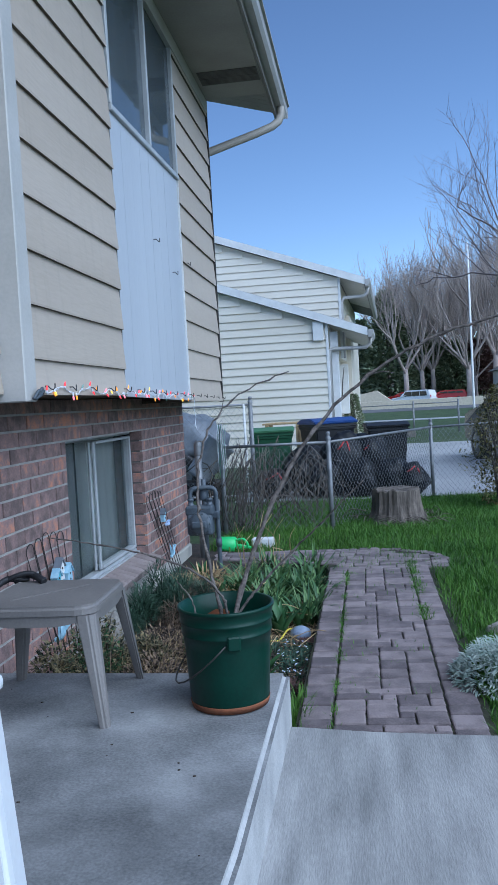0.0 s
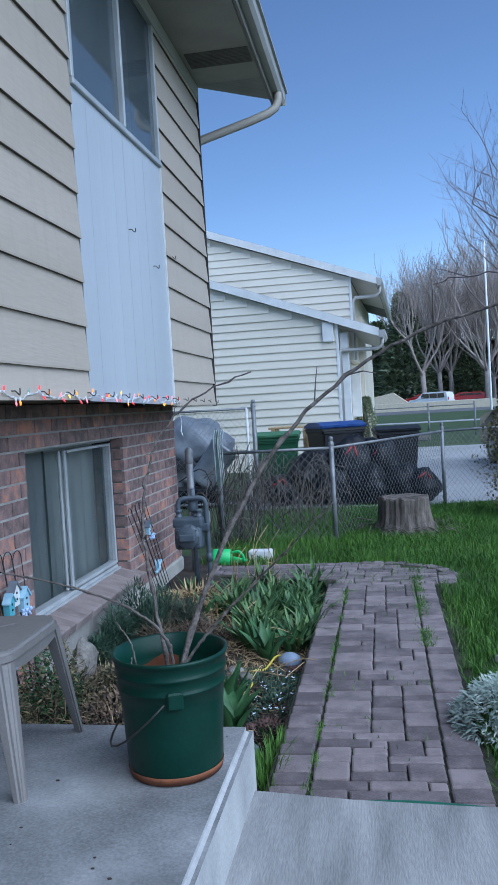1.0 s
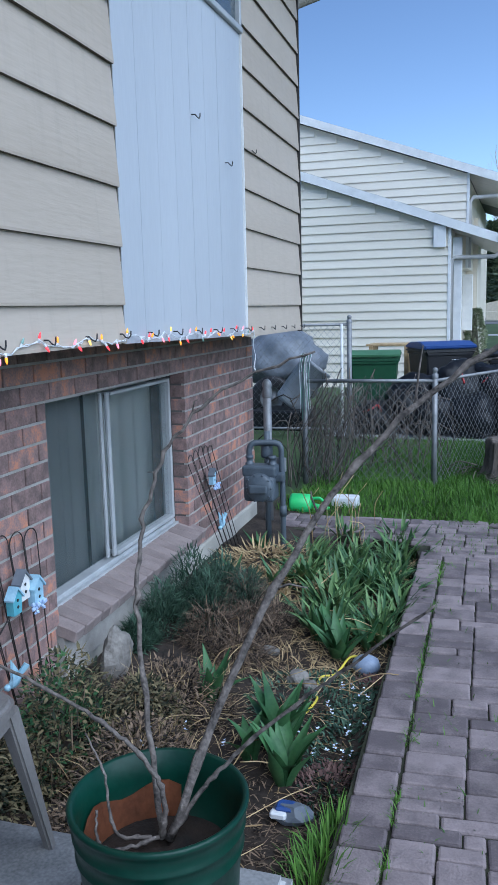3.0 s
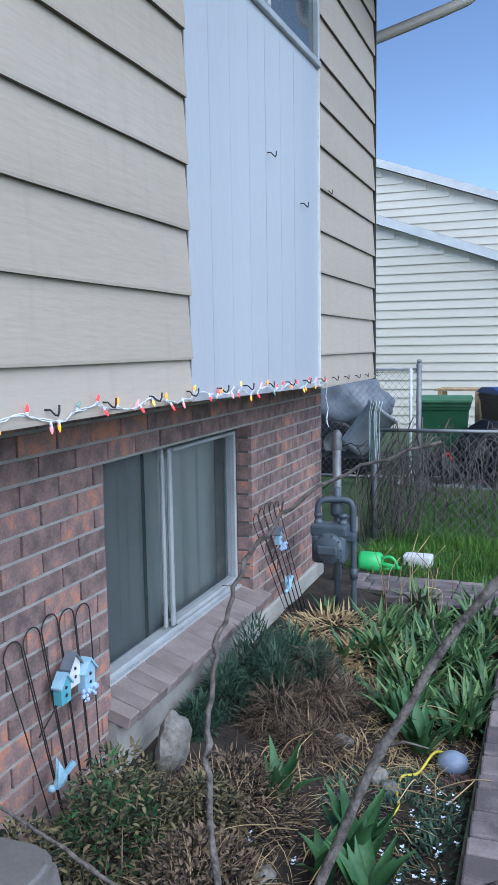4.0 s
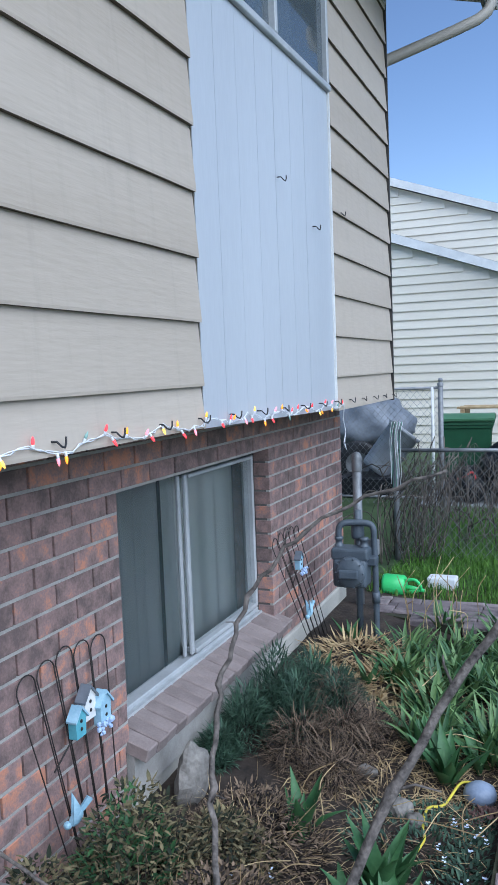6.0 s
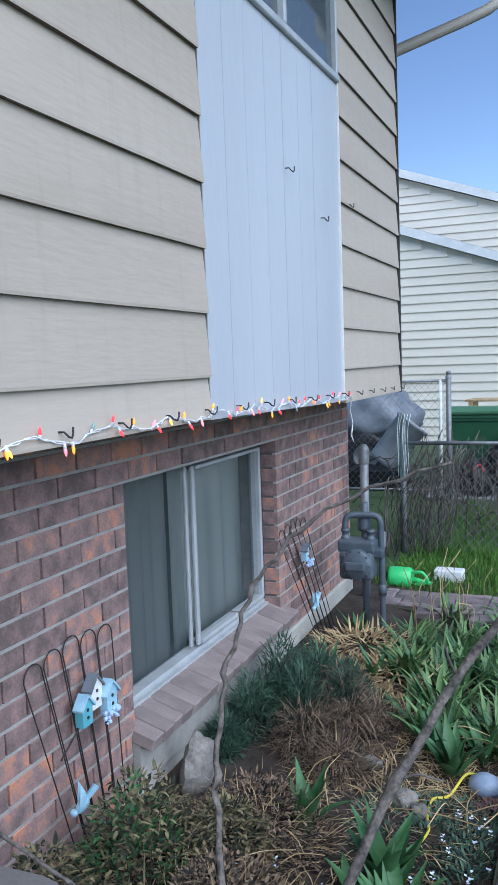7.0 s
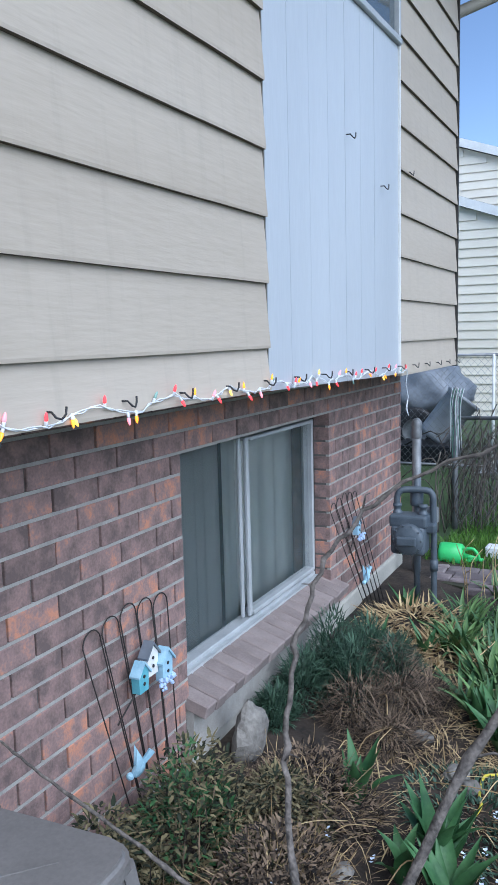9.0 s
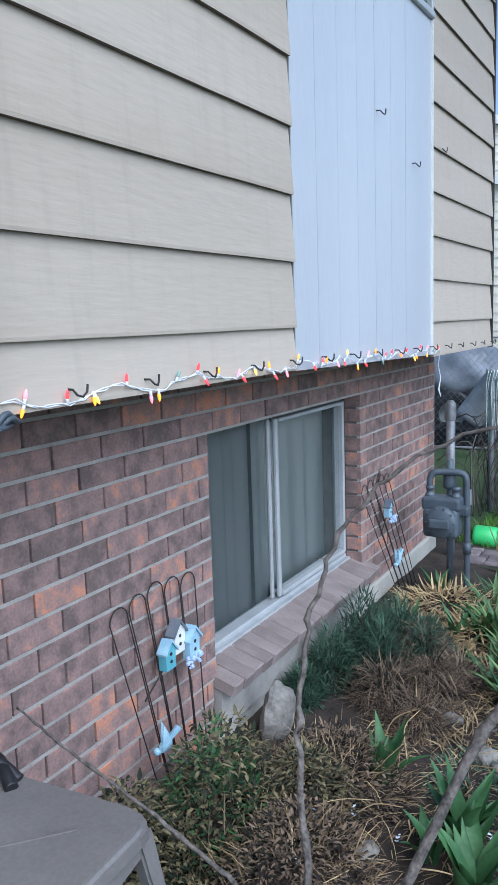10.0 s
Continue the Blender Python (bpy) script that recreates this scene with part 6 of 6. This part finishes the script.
def paver(cx, cy, w, h, turn=0.0):
    key = (round(w, 3), round(h, 3))
    if key not in PAVER:
        bm = B()
        box(bm, -w / 2 + 0.0022, w / 2 - 0.0022, -h / 2 + 0.0022, h / 2 - 0.0022, -0.06, 0.0, 0.009, 2)
        PAVER[key] = mesh_of("paver", bm, M_PAVER)
    piece("paver", PAVER[key], path, pose(cx, cy, rnd(-0.004, 0.003), rnd(-0.8, 0.8), rnd(-0.8, 0.8), turn + rnd(-0.6, 0.6)))


SK = -0.035
y = -1.30
k = 0
while y < 2.15:                              # left border course
    h = (0.10, 0.155, 0.155, 0.10, 0.155)[k % 5]
    paver(path_left(y) + 0.072, y + h / 2, 0.142, h, 2.0)
    y += h
    k += 1
y = -1.30
while y < 2.45:                              # right border course
    h = (0.155, 0.10, 0.155, 0.155, 0.10)[k % 5]
    paver(path_left(y) + 0.710, y + h / 2, 0.142, h, 2.0)
    y += h
    k += 1


def ashlar(x_of, y0, cols, rows, keep, cell=0.0695):
    """Fills a grid of cells with pavers of mixed sizes, at random."""
    used = set()
    for j in range(rows):
        for i in range(cols):
            if (i, j) in used:
                continue
            sizes = [(3, 2), (2, 2), (2, 2), (3, 1), (2, 1), (3, 2), (3, 1)]
            random.shuffle(sizes)
            for w, h in sizes + [(1, 1)]:
                cells = [(i + a, j + b) for a in range(w) for b in range(h)]
                if i + w <= cols and j + h <= rows and not any(c in used for c in cells):
                    used.update(cells)
                    cy = y0 + (j + h / 2) * cell
                    cx = x_of(cy) + (i + w / 2) * cell
                    if keep(cx, cy):
                        paver(cx, cy, w * cell, h * cell, 2.0)
                    break


ashlar(lambda y: path_left(y) + 0.151, -1.33, 7, 51, lambda x, y: True)
ashlar(lambda y: -0.40, 2.22, 31, 12, lambda x, y: (x < path_left(y) + 0.10 and y > 2.58 - 0.25 * (x - 0.3)) or (x > path_left(y) + 0.1 and x < 1.73 - 1.1 * max(0, y - 2.55) and y > 2.22))
# curved edging at the far end
for k in range(14):
    a = radians(8 + k * 8.2)
    paver(1.05 + 0.68 * math.cos(a), 2.45 + 0.58 * math.sin(a), 0.10, 0.085, math.degrees(a))
# weeds in the joints
vs, fs = [], []
for n, xr, yr in ((900, lambda y: path_left(y) + 0.152 + random.gauss(0, 0.010), (-1.2, 2.2)), (1500, lambda y: path_left(y) + 0.66 + random.gauss(0, 0.022), (0.7, 2.7)), (900, lambda y: rnd(0.85, 1.7), (2.0, 3.05)), (300, lambda y: path_left(y) + rnd(0.16, 0.66), (-0.9, 2.2))):
    for k in range(n):
        yy = rnd(*yr)
        if noise.noise((yy * 3.0, n * 0.01, 0)) < -0.12:
            continue
        leaf(vs, fs, (xr(yy), yy, -0.014), rnd(0, 6.28), rnd(0.02, 0.055), rnd(0.003, 0.006), rnd(0.6, 1.5), rnd(0, 1.2), 3, 0.2)
tagged(new("joint_weeds", raw("joint_weeds", vs, fs, M_GRASS)), "green moss and grass growing in path joints", "weeds", kind="stuff")

# ---- bricks of the wall ----
BRICKS = {}


def brick(y0, y1, z, x=BR_X, w=0.09):
    key = round(y1 - y0, 3)
    if key not in BRICKS:
        bm = B()
        box(bm, -w, 0, 0.0046, key - 0.0046, 0.0054, BR_H - 0.0054, 0.0022)
        BRICKS[key] = mesh_of("brick", bm, M_BRICK)
    piece("brick", BRICKS[key], house, pose(x + rnd(-0.0015, 0.0015), y0, z, 0, 0, rnd(-0.35, 0.35)))


ROW_TOP = BR_TOP + 2 * BR_H + 0.02
for r in range(18):
    z = BR_TOP + 2 * BR_H - r * BR_H
    off = 0.5 * BR_L * (r % 2) + 0.046
    if z + BR_H > SID_BOT + 0.06:
        continue
    if z < -0.1:
        break
    start = -1.35 if z > 0.12 else -1.35
    end = BY1 if z > 0.10 else -0.003
    spans = [(start, end)]
    if WZ0 - 0.02 < z + BR_H * 0.5 < BR_TOP:
        spans = [(start, WY0), (WY1, end)]
    elif 0.11 < z + BR_H * 0.5 <= WZ0 - 0.02:
        spans = [(start, SY0 - 0.003), (SY0 + NS * 0.0813 + 0.004, end)]
    for a, b in spans:
        if b - a < 0.05:
            continue
        if a > WY1:
            off += 0.074
        k = math.ceil((a - off) / BR_L - 1e-6)
        cuts = [a] + [off + BR_L * q for q in range(k, k + 40) if a + 0.03 < off + BR_L * q < b - 0.03] + [b]
        for c0, c1 in zip(cuts, cuts[1:]):
            brick(c0, c1, z)
        part("mortar_bed", box(B(), BR_X - 0.02, BR_X - 0.0025, a + 0.003, b - 0.003, z - 0.0054, z + 0.0054), M_MORTAR, house)


# ---- setting out: slabs, bed and yard follow the boundary, which runs askew to the house wall ----
def site(co):
    """From boundary-square to house-square coordinates, for an array of points; the street lies a little higher."""
    x, y, z = co[:, 0].copy(), co[:, 1].copy(), co[:, 2].copy()
    co[:, 0] = x + 0.035 * y + 0.056
    co[:, 1] = np.where(y < 4, 1.02 * y - 0.056, y + 0.024)
    co[:, 2] = z + 0.0085 * np.maximum(0, y - 6)
    return co


def set_out(ob):
    if ob.location.length > 1e-6:
        ob.location = site(np.array([ob.location]))[0]
        return
    if ob.data:
        flat = np.empty(len(ob.data.vertices) * 3)
        ob.data.vertices.foreach_get("co", flat)
        ob.data.vertices.foreach_set("co", site(flat.reshape(-1, 3)).ravel())
        ob.data.update()
    for child in ob.children:
        set_out(child)


ON_HOUSE = ("house", "hook", "string_lights", "trellis", "garden_ornament", "sun")
for ob in list(scene.objects):
    if ob.parent is None and ob.type in ("MESH", "EMPTY") and ob.name.split(".")[0] not in ON_HOUSE:
        set_out(ob)
